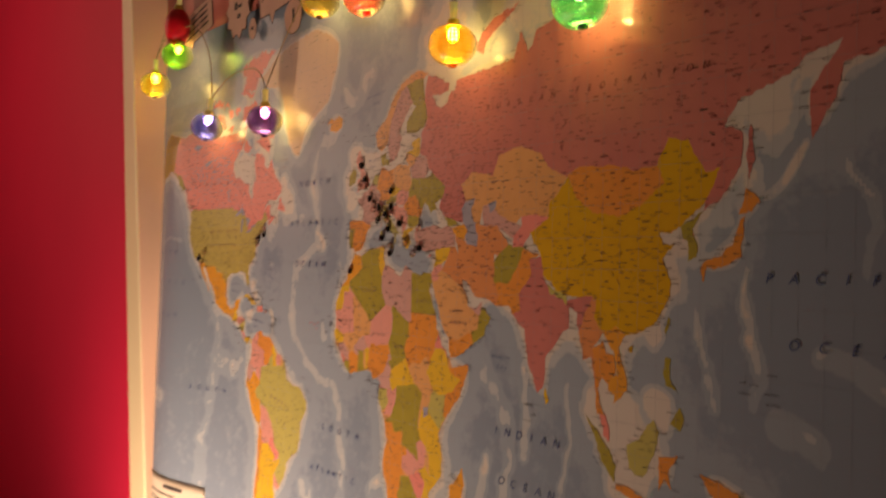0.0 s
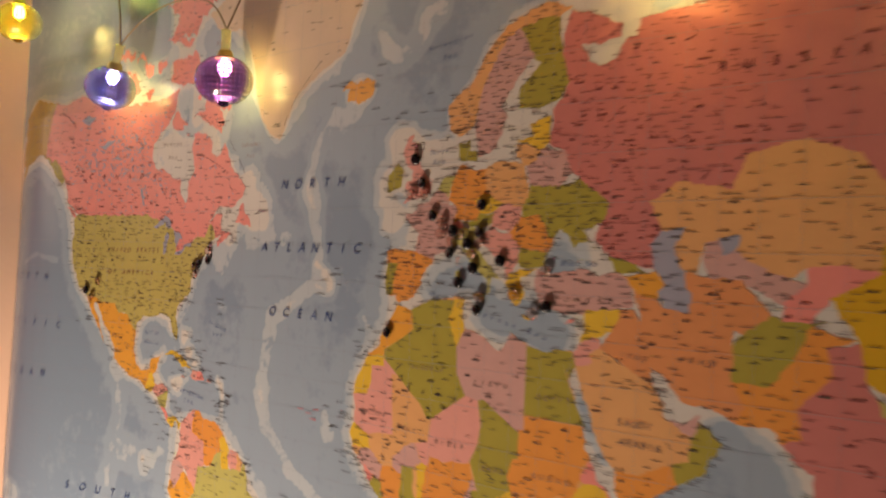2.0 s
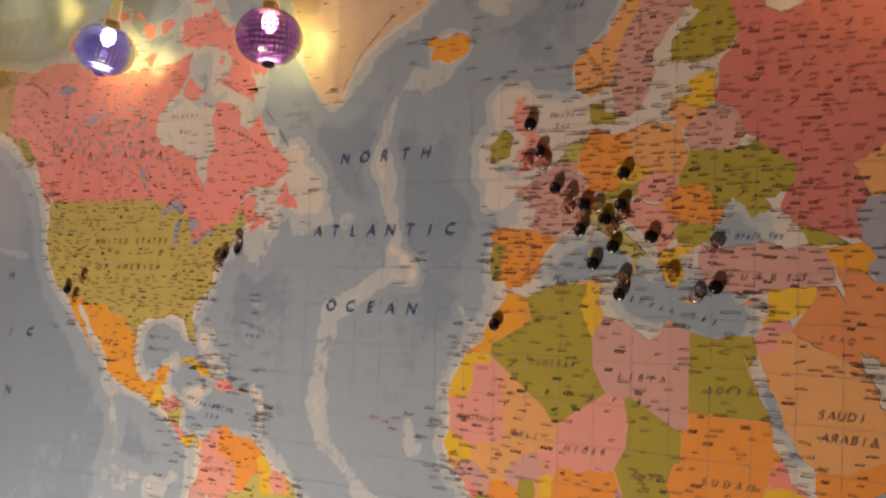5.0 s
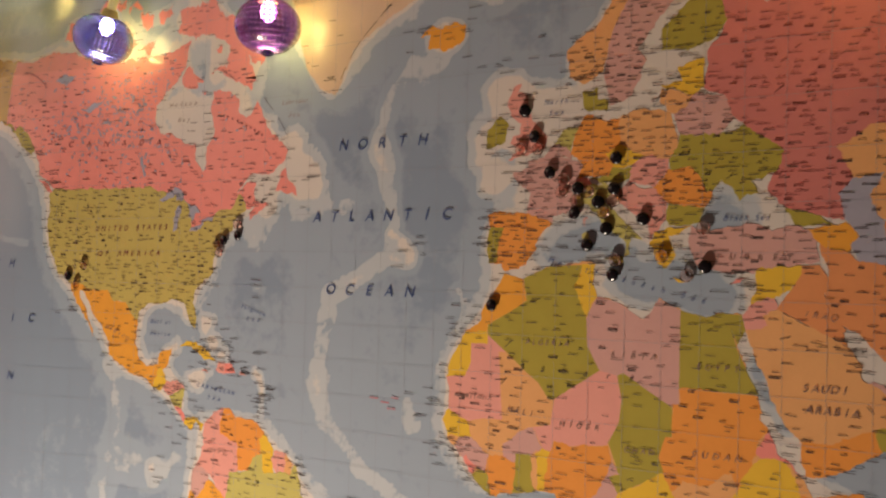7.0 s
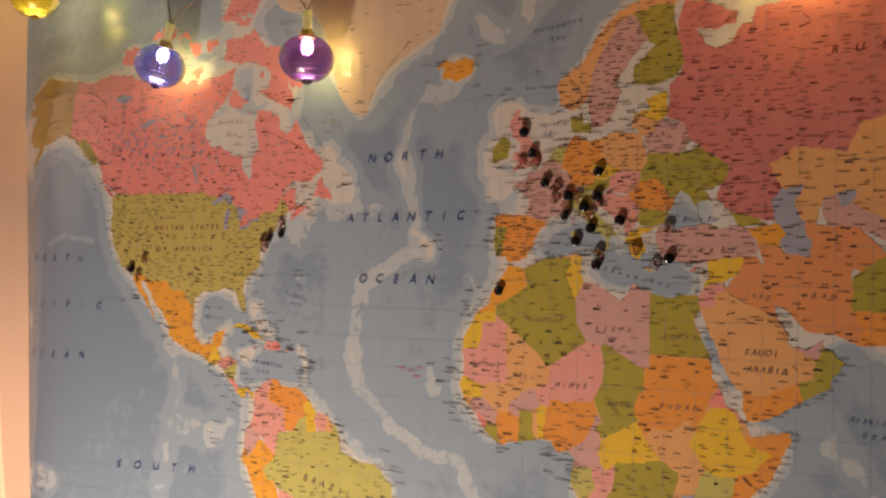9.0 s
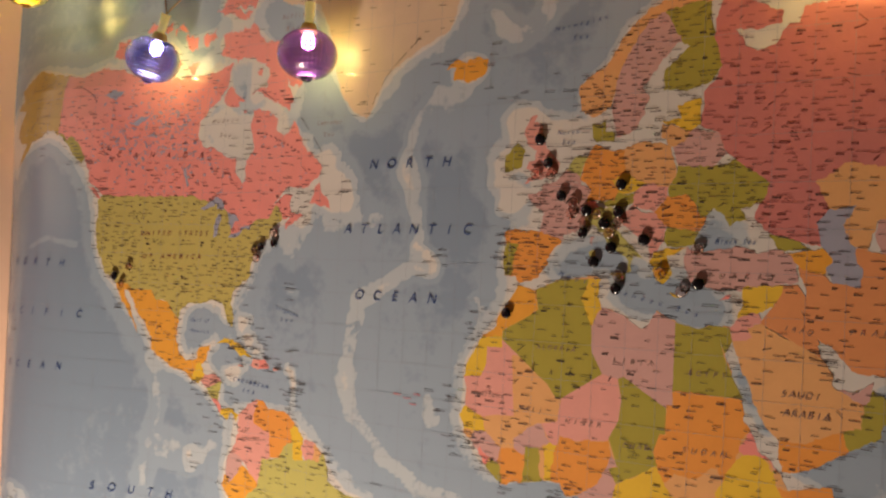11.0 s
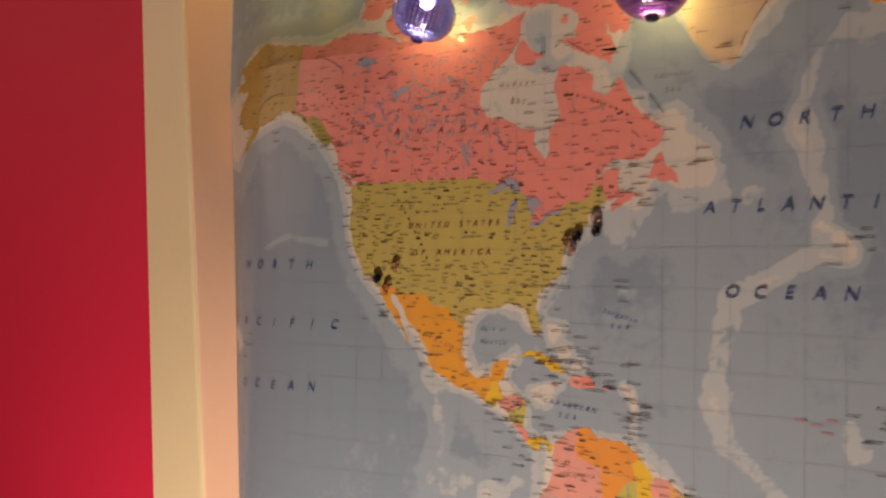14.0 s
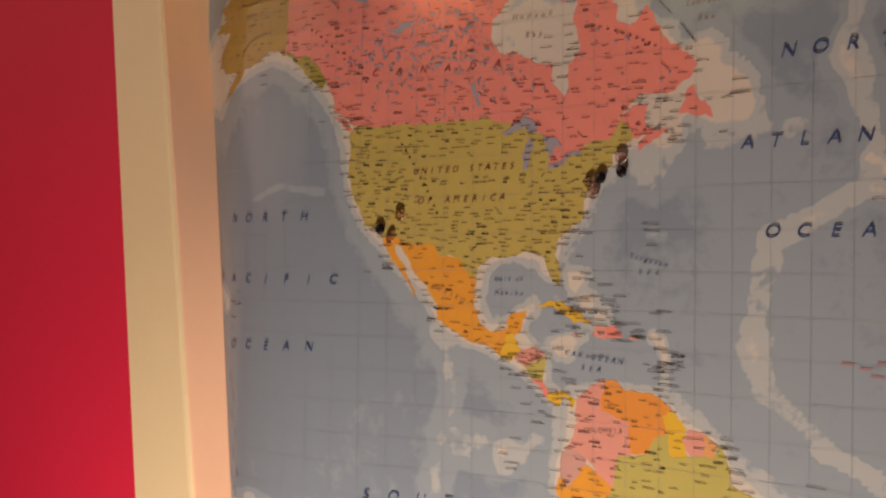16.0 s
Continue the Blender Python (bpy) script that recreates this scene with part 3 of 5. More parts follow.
country("lime", [(7, 45.5), (8.6, 46), (10.4, 46.7), (12.4, 46.8), (13.7, 45.7), (12.3, 44.5), (13.8, 43.5), (16, 41.9), (18.4, 40.2), (17, 40.5), (16.6, 38.4), (15.7, 38), (15.8, 40), (12.3, 41.7), (10.3, 43.5), (8.9, 44.4), (7.5, 43.8)])
country("lime", [(12.5, 37.8), (15.2, 36.8), (15.5, 38.2)])
country("lime", [(8.3, 40.9), (8.5, 39), (9.6, 39.2), (9.6, 41)])
country("mauve", [(8.6, 42.5), (9, 41.4), (9.5, 42.9)])
country("pink", [(13.7, 45.6), (16.3, 46.7), (18.8, 45.9), (20.5, 46.1), (22.6, 44.3), (22.4, 42.3), (21, 41), (20, 39.9), (19.3, 41.8), (16.5, 43.4), (14.5, 45)])
country("yellow", [(20, 39.7), (21, 41), (26.3, 41.6), (24, 40.6), (22.8, 40.4), (24, 38), (22.7, 36.6), (21.4, 37.2)])
country("yellow", [(23.6, 35.5), (26.2, 35.2), (24.8, 34.9)])
country("olive", [(22.4, 42.3), (22.8, 44.2), (28.5, 43.7), (28, 42), (26.3, 41.7), (23, 41.4)])
country("orange", [(20.5, 46.1), (22.8, 48), (26.5, 48.2), (28.2, 45.5), (29.7, 45.2), (28.6, 43.8), (22.8, 44)])
country("olive", [(22.6, 49), (24, 50.6), (24, 51.7), (30.5, 51.4), (34, 52.3), (40, 49.5), (38.3, 47.2), (35.2, 46.3), (36.5, 45.2), (33.7, 44.4), (32.5, 46), (30.8, 46.5), (29.7, 45.3), (28.2, 45.6), (26.5, 48.2), (23, 48)])
country("mauve", [(24, 51.7), (23.6, 53.9), (26.6, 55.7), (31, 55.6), (32.6, 53.3), (30.5, 51.4)])
country("peach", [(21, 55.3), (21.1, 56.8), (26.6, 55.7), (23.6, 53.9)])
country("yellow", [(21, 57), (24.4, 57.3), (23.5, 58.8), (27.8, 59.4), (28, 56.3), (26.6, 55.7)])
country("olive", [(21.3, 60.8), (25, 60.2), (29, 61), (31.3, 62.8), (29.5, 66), (28.8, 69.5), (26, 69.8), (21, 69), (24, 65.8), (25.3, 65), (21.3, 63)])
country("mauve", [(12.8, 55.5), (16.5, 56.5), (18.8, 60), (17.2, 61), (21.5, 64.5), (24, 65.8), (21, 69), (18, 68.3), (14.5, 65), (12.2, 62), (11.5, 59)])
country("peach", [(11.3, 59), (8, 58), (5.4, 59), (5, 61.8), (9.5, 63.7), (13, 66.5), (15.5, 68.5), (20, 70), (26, 71.1), (31, 70.3), (28.8, 69.5), (26, 69.8), (21, 69), (18, 68.3), (14.5, 65), (12.2, 62)])
# Asia
RUSSIA_WEST = [(31, 70), (29.5, 66), (31.3, 62.8), (28.5, 60), (28, 56.3), (31, 55.6), (32.6, 53.3), (34, 52.3), (40, 49.5), (38.3, 47.2), (37.5, 45.3), (40, 43.5), (45, 42.6), (48.2, 41.9), (47, 44.7), (49, 46.4), (47, 49.5), (52, 51.5), (60, 50.8), (62, 54), (70, 55.2), (77, 53.5), (80, 51), (87.3, 49.2)]
RUSSIA_EAST = [(92, 50.7), (98, 50.2), (103, 50.4), (110, 49.2), (117, 49.6), (120.5, 53), (126, 52.8), (131, 47.8), (135, 48.4), (131.5, 45), (130.7, 42.4), (135.5, 44), (140.5, 49), (140.8, 53), (136, 54), (139, 57), (151, 59.3), (156, 61.5), (163, 62.2), (156, 57), (156.7, 51), (162, 56), (163.5, 59.8), (170, 60), (179, 62.8), (179.8, 69)]
RUSSIA_NORTH = [(170, 70), (160, 69.7), (150, 71.6), (140, 72.5), (128, 72.5), (113, 74), (104, 77.6), (90, 75.5), (80, 73), (75, 72.4), (73.5, 70), (72, 70), (69.5, 72.8), (67, 69.2), (55, 68.5), (44.2, 68), (43.8, 66.4), (42, 66.3), (39.8, 64.7), (37, 64.1), (35, 64.6), (34.6, 65.6), (33, 66.6), (36, 66.3), (40.8, 66.5), (41, 67.6), (36, 69.1)]
country("rose", RUSSIA_WEST + RUSSIA_EAST + RUSSIA_NORTH)
country("rose", [(51.6, 71.8), (55, 70.8), (57, 73), (68.5, 76.5), (60, 76), (54, 74)])
country("rose", [(95, 79), (105, 79), (98, 81)])
country("rose", [(138, 74), (150, 75), (143, 76)])
country("rose", [(142, 46.5), (143.5, 49), (143, 53), (142.2, 54), (141.8, 50)])
country("peach", [(47, 49.5), (52, 51.5), (60, 50.8), (62, 54), (70, 55.2), (77, 53.5), (80, 51), (87.3, 49.2), (83, 46), (80.2, 42.3), (76, 43), (71, 42.8), (68, 41), (62, 43.5), (58.5, 45.5), (56, 45), (55, 41.4), (52.5, 42), (51, 44.5), (53, 46.8), (49, 46.4)])
country("mauve", [(56, 45), (58.5, 45.5), (62, 43.5), (66, 42), (71, 41), (68, 38.5), (62, 41), (57, 41.3), (56, 43)])
country("brick", [(52.5, 41.8), (57, 41.3), (62, 41), (66.5, 37.4), (62, 35.4), (56, 38), (54, 37.3)])
country("coral", [(71, 42.8), (76, 43), (80.2, 42.3), (74, 39.5), (71.5, 37), (68, 37.2), (68, 39), (71, 41)])
country("orange", [(87.5, 49.2), (92, 50.7), (98, 50.2), (103, 50.4), (110, 49.2), (117, 49.6), (119.5, 47), (112, 43.5), (105, 41.8), (97, 42.8), (91, 45.2)])
CHINA_NORTH = [(74, 39.5), (80.2, 42.3), (80.5, 45), (83, 46), (87.5, 49.1), (91, 45.2), (97, 42.8), (105, 41.8), (112, 43.5), (119.5, 47), (117, 49.5), (120.5, 53.3), (126, 52.8), (131, 47.8), (135, 48.4), (131, 43.5), (124.3, 40), (121.3, 39), (118, 39.2), (119, 37.3), (122.5, 37.2)]
CHINA_SOUTH = [(119.3, 35), (121.8, 31.5), (121.6, 28.8), (118, 24.5), (113.5, 22.3), (108.3, 21.5), (105, 23), (101, 21.5), (97.8, 24), (98.5, 27.7), (92, 27.8), (85, 28.2), (79, 31.5), (78, 35.3)]
country("gold", CHINA_NORTH + CHINA_SOUTH)
country("gold", [(108.8, 19), (110.5, 18.4), (111, 20)])
country("olive", [(120.1, 23), (120.8, 22), (122, 25), (121, 25)])
country("olive", [(124.3, 40), (130.6, 42.3), (127.6, 39.5), (129.4, 37), (129, 35.2), (126.5, 34.5), (126.6, 37.5), (125, 38.2)])
country("orange", [(130, 33), (131, 31.3), (132, 33.5), (135.8, 33.5), (140.8, 35.5), (141, 39), (141.5, 41.4), (140, 40.5), (138.5, 37.3), (135.8, 35.6), (131, 34.4)])
country("orange", [(140, 41.5), (143.3, 42.1), (145.3, 43.4), (141.8, 45.4)])
country("rose", [(68.2, 23.8), (70, 22.4), (69.2, 22.2), (72.7, 20.8), (73, 18), (74.8, 13), (77.5, 8.1), (79.8, 10.3), (80.2, 13.2), (80.3, 15.8), (85, 19.5), (87, 21.3), (89, 22), (88.5, 26), (92, 25), (91.5, 23), (92.5, 21.3), (94.5, 25), (97.3, 28.3), (92, 27.8), (88, 27.3), (81, 28.8), (79, 31.5), (78, 35.3), (74, 34.6), (74.5, 31.5), (70.5, 28), (71, 24.5)])
country("yellow", [(79.8, 8.5), (80.4, 6), (81.8, 7), (80.2, 9.7)])
country("lime", [(80.2, 29.8), (88, 27.8), (87.8, 26.5), (81, 28.5)])
country("orange", [(61.6, 25.2), (66.5, 25.3), (68.2, 23.8), (71, 24.5), (70.5, 28), (74.5, 31.5), (74, 34.6), (77.5, 35.5), (72, 36.8), (69.3, 33), (66.3, 29.9), (61, 29.8), (63, 27)])
country("olive", [(61, 29.8), (66.3, 29.9), (69.3, 33), (72, 36.8), (74.8, 37.3), (71.5, 37), (68, 37.2), (66.5, 37.4), (62, 35.4), (60.8, 34)])
country("brick", [(44.8, 39.6), (48.8, 38.4), (50, 37.4), (54, 37.3), (56, 38), (61, 36.5), (60.8, 34), (61, 29.8), (63, 27), (61.6, 25.2), (57, 26.8), (54, 26.6), (50, 30), (48.5, 30.2), (45.5, 33.9), (46, 35.8)])
country("brick", [(42.4, 37.1), (44.8, 37.2), (46, 35.8), (45.5, 33.9), (48.5, 30), (46.5, 29.1), (42, 31.1), (39, 32.2), (41.2, 34.5)], straight=True)
country("yellow", [(35.9, 35.9), (36.7, 36.8), (42.4, 37.1), (41.2, 34.5), (38.8, 33.3), (35.7, 32.7), (35.9, 34.3)])
country("pink", [(35.7, 32.7), (38.8, 33.3), (39, 32.2), (37, 31.5), (37.8, 30.3), (35, 29.4), (34.3, 31.2)])
country("mauve", [(26.2, 40), (27.2, 37), (30.5, 36.4), (32.5, 36.1), (36, 36.2), (37, 36.8), (42.4, 37.2), (44.8, 37.4), (44.4, 39.9), (43.5, 41.1), (41.5, 41.5), (38.3, 41), (35, 42), (31.3, 41.2), (29, 41), (26.3, 41.6)])
country("coral", [(32.4, 34.9), (34, 35), (34.4, 35.6), (33, 35.3)])
country("olive", [(40, 43.4), (41.5, 41.5), (46.5, 41.5), (45, 42.6)])
country("amber", [(43.5, 41.1), (46.5, 41.5), (48.3, 41.8), (50, 40.3), (48.8, 38.5), (46, 39), (44.4, 39.8)])
country("peach", [(35, 29.4), (37.8, 30.3), (37, 31.5), (39, 32.1), (42, 31.1), (46.5, 29.1), (48.5, 28.4), (50.2, 26.6), (51, 24.5), (55.2, 22.7), (55, 20), (52, 19), (47, 17), (43, 17), (42.7, 16.5), (39, 21), (37.2, 24.8)])
country("brick", [(46.5, 29.1), (48, 30), (48.5, 28.5)])
country("orange", [(42.7, 16.5), (43, 17), (47, 17), (52, 19), (53.2, 16.7), (49, 14.2), (45, 12.8), (43.4, 12.7)])
country("olive", [(53.2, 16.7), (52, 19), (55, 20), (55.2, 22.7), (56.4, 24.8), (59.8, 22.5), (57.8, 20), (57.7, 18.9), (55, 17.2)])
country("mauve", [(51.2, 24.4), (54.5, 24.3), (56.2, 26), (56.2, 24.5), (55.2, 22.7)])
country("brick", [(92.3, 21), (94, 18), (94.3, 16), (97, 17), (98.5, 12), (98.6, 10), (99, 13), (97.5, 18.5), (101, 21.5), (97.8, 24), (98.5, 27.7), (97, 28), (94.5, 25)])
country("orange", [(97.5, 18.5), (99, 13), (98.6, 9), (99.5, 6.5), (102, 6.2), (100, 8.5), (99.5, 11), (100.8, 13.4), (102.7, 12), (105.5, 14.5), (104.5, 17.5), (102, 18), (101, 20)])
country("amber", [(101, 21.5), (105, 23), (108.2, 21.5), (106, 19), (109, 13.5), (109, 11.5), (105, 8.7), (105, 10.2), (103, 11), (102.7, 12.5), (106, 14.5), (104.5, 18)])
country("coral", [(100.2, 6.5), (101.5, 2.8), (103.5, 1.3), (103.4, 4), (102.2, 6.2)])
country("olive", [(95.4, 5.6), (98.5, 2), (101, -2.5), (105.5, -5.8), (106, -3), (103.5, 0), (100.5, 2.3)])
country("orange", [(105.5, -6.8), (108.5, -7.8), (114.5, -8.6), (114.3, -7.4), (110.8, -6.4), (106, -6)])
country("lime", [(109.2, 1.5), (110, -2.7), (114.5, -4), (117.8, 1), (119, 5), (117, 7), (113, 3.2)])
country("orange", [(119, 0.5), (119.5, -5.4), (121, -3), (123, -4.8), (122, -1.2), (125, 1.5)])
country("olive", [(120, 16), (121, 13.6), (124, 12.6), (122, 14.8), (122, 18.5), (120.6, 18.4)])
country("olive", [(122, 7), (125.5, 5.8), (126.4, 8), (125, 10), (123.5, 8.4)])
country("orange", [(131, -0.8), (134, -3.8), (138, -5), (138, -8.2), (141, -9), (141, -2.6), (137, -1.6)])
country("lime", [(141, -2.6), (141, -9), (147, -10), (150.5, -10.4), (147, -6), (145, -4.2)])
country("amber", [(114, -22), (122, -18), (129, -15), (136, -12), (137, -16), (141, -17), (142.5, -11), (146, -19), (153, -26), (150, -37.5), (140, -38), (131, -31.5), (115, -34.5)])
# inland waters
country("lake", [(47, 44.7), (49, 46.4), (53, 46.8), (51, 44.5), (52.7, 42), (54, 39.5), (54, 37.3), (50, 37.4), (49, 39.5), (50, 40.4), (48.2, 42)], land=False, name="sea")
country("lake", [(58.3, 45.5), (61, 46.2), (61.5, 44.8), (59, 43.6)], land=False, name="lake")
country("lake", [(-92, 46.7), (-90.3, 46.8), (-88.4, 47.2), (-87.6, 47.5), (-87.2, 46.6), (-85, 46.6), (-84.8, 47.6), (-86.4, 48.5), (-88.3, 48.6), (-90, 47.7)], land=False, name="lake")
country("lake", [(-87.6, 41.8), (-86.7, 42.1), (-86.3, 43.6), (-85.4, 45.2), (-86.2, 45.9), (-87.3, 45.2), (-87.7, 43.5)], land=False, name="lake")
country("lake", [(-82.4, 43.1), (-81.7, 43.6), (-81.2, 44.9), (-80.1, 44.6), (-81, 45.7), (-83.8, 46.1), (-83.3, 45), (-83.2, 44), (-82.5, 43.9)], land=False, name="lake")
country("lake", [(-83.2, 41.8), (-81, 41.8), (-79, 42.8), (-79.1, 43.3), (-76.4, 43.5), (-76.4, 44), (-79.4, 43.6), (-79.5, 42.9), (-81, 42.6), (-82.6, 42.3)], land=False, name="lake")
country("lake", [(-98.5, 53.5), (-97, 50.6), (-96.3, 51), (-97.8, 53.8)], land=False, name="lake")
country("lake", [(-125, 66), (-121.5, 65.2), (-119, 66.3), (-123, 66.8)], land=False, name="lake")
country("lake", [(-116.5, 61.2), (-113.5, 61), (-109.5, 62.6), (-113, 62.2)], land=False, name="lake")
country("lake", [(-111, 59), (-106.5, 59.3), (-109, 59.5)], land=False, name="lake")
country("lake", [(32, -2.5), (34, -2), (34, 0.3), (31.8, -0.3)], land=False, name="lake")


# ---- the sheet itself: sea with shelves and ridges ----
def inside(poly, lon, lat):
    hit = np.zeros(lon.shape, bool)
    n = len(poly)
    for i in range(n):
        (a, b), (c, d) = poly[i], poly[(i + 1) % n]
        if b == d:
            continue
        hit ^= ((b > lat) != (d > lat)) & (lon < (c - a) * (lat - b) / (d - b) + a)
    return hit


def blur(a, r, times=3):
    for _ in range(times):
        for axis in (0, 1):
            pad = [(r + 1, r) if k == axis else (0, 0) for k in (0, 1)]
            c = np.cumsum(np.pad(a, pad, mode="edge"), axis=axis)
            hi = np.take(c, range(2 * r + 1, c.shape[axis]), axis=axis)
            lo = np.take(c, range(0, c.shape[axis] - 2 * r - 1), axis=axis)
            a = (hi - lo) / (2 * r + 1)
    return a


gx, gz = np.meshgrid(np.linspace(LEFT, RIGHT, NX), np.linspace(LOW, HIGH, NZ))
glon = np.where(gx < K * EAST, gx / K, EAST + (gx - K * EAST) / K_EAST)
glat = np.degrees(2 * np.arctan((gz - EQUATOR - TILT * gx) / RISE))
mask = np.zeros(gx.shape)
for ink, poly in LANDS:
    xs, ys = [p[0] for p in poly], [p[1] for p in poly]
    sel = (glon > min(xs)) & (glon < max(xs)) & (glat > min(ys)) & (glat < max(ys))
    mask[sel] = np.maximum(mask[sel], inside(poly, glon[sel], glat[sel]))
shoal = np.maximum(blur(mask, 2) * 1.25, blur(mask, 5) * 1.0)
# uneven fields that fray the outlines of banks and ridges
dice = np.random.RandomState(5)


def uneven(r):
    f = blur(dice.randn(*gx.shape), r)
    return f / f.std()


grit = uneven(1)
fray, drift_x, drift_y = uneven(2) * 0.6 + uneven(5) * 0.8, uneven(7) + 0.5 * uneven(3), uneven(7) + 0.5 * uneven(3)
tlon, tlat = glon, glat
glon, glat = glon + 1.1 * drift_x + 0.35 * grit, glat + 1.0 * drift_y
# banks and shallow seas: place, radius in degrees, strength
for lon, lat, r, f in [(-53.5, 47, 5, 0.95), (-50, 46.3, 3.8, 0.92), (-57, 53, 3.2, 0.8), (-61.5, 56.8, 2.4, 0.8), (-63, 44.5, 3, 0.8), (-61, 48, 4, 0.9), (-66, 42.5, 4, 0.5), (-9, 53, 4.5, 0.72), (3, 56, 6.5, 1.0), (-4, 58.5, 5, 0.85), (-6, 49.5, 4, 0.8), (-78, 66.8, 4, 0.8), (10, 57.5, 3, 0.8), (19, 62, 3.5, 0.8), (12, 44, 3, 0.7), (20, 38, 2.5, 0.55), (11, 35, 3, 0.7), (-85, 59.5, 7.5, 0.85), (-80.5, 53.5, 3, 0.8), (-60, 57.5, 2.6, 0.62), (-55.5, 50.5, 4, 0.8), (-78, 26, 2.2, 0.62), (-76.5, 23.6, 2.0, 0.66), (-73.5, 21.8, 1.8, 0.6), (-64.5, 18.4, 1.5, 0.55), (-83, 27.5, 2.2, 0.6), (-89.5, 21.5, 2.6, 0.62), (-82, 16, 3.2, 0.7), (-78.5, 17, 2.4, 0.6), (106, 6, 8, 0.95), (113, 2, 7, 0.9), (121, 10, 5, 0.7), (117, 23, 4, 0.7), (122, 30, 5, 0.9), (120, 36, 4, 0.95), (124, 36, 4, 0.9), (146, 57, 8, 0.75), (110, -4, 6, 0.85), (118, 5, 4, 0.5), (104, 9, 4, 0.7), (-60, -47, 7, 0.7), (-66, 62, 5, 0.5), (40, 74, 12, 0.7), (72, 78, 16, 0.6),
                       (150, 75, 22, 0.7), (112, 3, 9, 0.6), (122, 32, 5, 0.6), (-168, 60, 8, 0.7), (20, 57, 5, 0.85), (-5, 44, 2, 0.4), (8, 40, 3, 0.3), (52, 28, 2, 0.5), (-57.5, 54.5, 2.6, 0.5), (-88, 22.5, 2.5, 0.6), (-22, 62, 5, 0.35), (143, 57.5, 3.5, 0.55), (154, 59, 3.5, 0.5), (135, 41, 4, 0.4), (125, 35, 6, 0.6), (142, 46, 4, 0.5)]:
    shoal = np.maximum(shoal, f * (1 + 0.12 * fray) * np.exp(-(((glon - lon) * 0.8) ** 2 + (glat - lat) ** 2) / (r * r)))


# deep basins of the inner seas
for lon, lat, r in [(3, 1.5, 4.5), (6.5, 3.2, 1.8), (-3, 2.8, 3), (48, 12.6, 2.0), (53, 13.5, 3), (57, 17, 4), (61, 20.5, 4), (59.5, 24.4, 1.8), (37.6, 21.5, 2.6), (36, 24.6, 2), (40, 18, 2), (34, 43.2, 4), (30, 34, 5), (20, 35, 4), (5, 39.5, 3), (12, 40, 2), (-75, 14.4, 3.4), (-66.5, 14.8, 3.2), (-84, 20, 2.0), (-91, 25, 3.5), (-67, 73.5, 4), (-57, 61, 4), (3, 68, 6)]:
    shoal *= 1 - 0.72 * np.exp(-(((glon - lon) * 0.7) ** 2 + (glat - lat) ** 2) / (r * r))


def ridge(points, width, strength):
    best = np.full(gx.shape, 1e9)
    for (a, b), (c, d) in zip(points, points[1:]):
        t = np.clip(((glon - a) * (c - a) + (glat - b) * (d - b)) / ((c - a) ** 2 + (d - b) ** 2), 0, 1)
        best = np.minimum(best, np.hypot(glon - a - t * (c - a), glat - b - t * (d - b)))
    return 0.88 * strength * np.exp(-(best / width) ** 4) * np.clip(1.0 + 0.13 * fray + 0.13 * grit, 0.45, 1.25)


RIDGES = [
    ([(-18, 64), (-26, 62), (-32, 58), (-34, 53), (-29, 48), (-28, 43), (-30, 39), (-35, 36), (-42, 31), (-45, 25), (-46, 18), (-44, 12), (-35, 6), (-27, 2), (-16, -1), (-13, -8), (-13, -20), (-14, -35), (-10, -48)], 2.1, 0.40),
    ([(-29, 41), (-25, 38), (-30, 38)], 2.0, 0.5), ([(-17, 33), (-16, 29)], 1.6, 0.42), ([(-24, 17), (-23, 15)], 1.8, 0.45),
    ([(-105, 20), (-104, 10), (-103, 2), (-107, -8), (-110, -20), (-112, -32), (-115, -45)], 2.8, 0.33), ([(-103, 2), (-92, 1), (-85, 3)], 3.4, 0.35), ([(-90, -1), (-91, 1)], 3, 0.45),
    ([(-130, 40), (-140, 40), (-150, 39)], 1.0, 0.3), ([(-160, 22), (-172, 26), (-179, 29)], 2.0, 0.42), ([(-145, -16), (-155, -19)], 3.0, 0.42),
    ([(57, 15), (60, 9), (66, 2), (68, -8), (67, -18), (70, -26), (78, -35)], 2.4, 0.38), ([(73, 12), (73, -6)], 1.3, 0.46), ([(89, 10), (89, -8), (88, -28)], 1.2, 0.42), ([(60, -10), (57, -20)], 1.8, 0.45),
    ([(141, 34), (143, 25), (146, 16), (144, 12)], 1.3, 0.45), ([(130, 28), (134, 20), (135, 10)], 1.3, 0.4), ([(146, 44), (156, 50)], 1.0, 0.5), ([(-65, 18.3), (-62, 17.5), (-61, 14.5), (-61.2, 11)], 1.3, 0.56), ([(-71, 17.5), (-72, 14.5)], 0.8, 0.36),
    ([(-45, 44), (-40, 46)], 1.6, 0.3), ([(-64.2, 32.4), (-65, 32.2)], 0.8, 0.4), ([(-30, -30), (-38, -31)], 2.2, 0.42), ([(5, -25), (10, -20)], 1.6, 0.42), ([(-12, 70), (5, 73)], 1.5, 0.36), ([(165, 48), (170, 38), (170, 32)], 1.3, 0.36),
    ([(150, 10), (160, 8)], 2.0, 0.38), ([(160, 20), (172, 18)], 2.5, 0.34)]
for pts, width, strength in RIDGES:
    shoal = np.maximum(shoal, ridge(pts, width, strength))
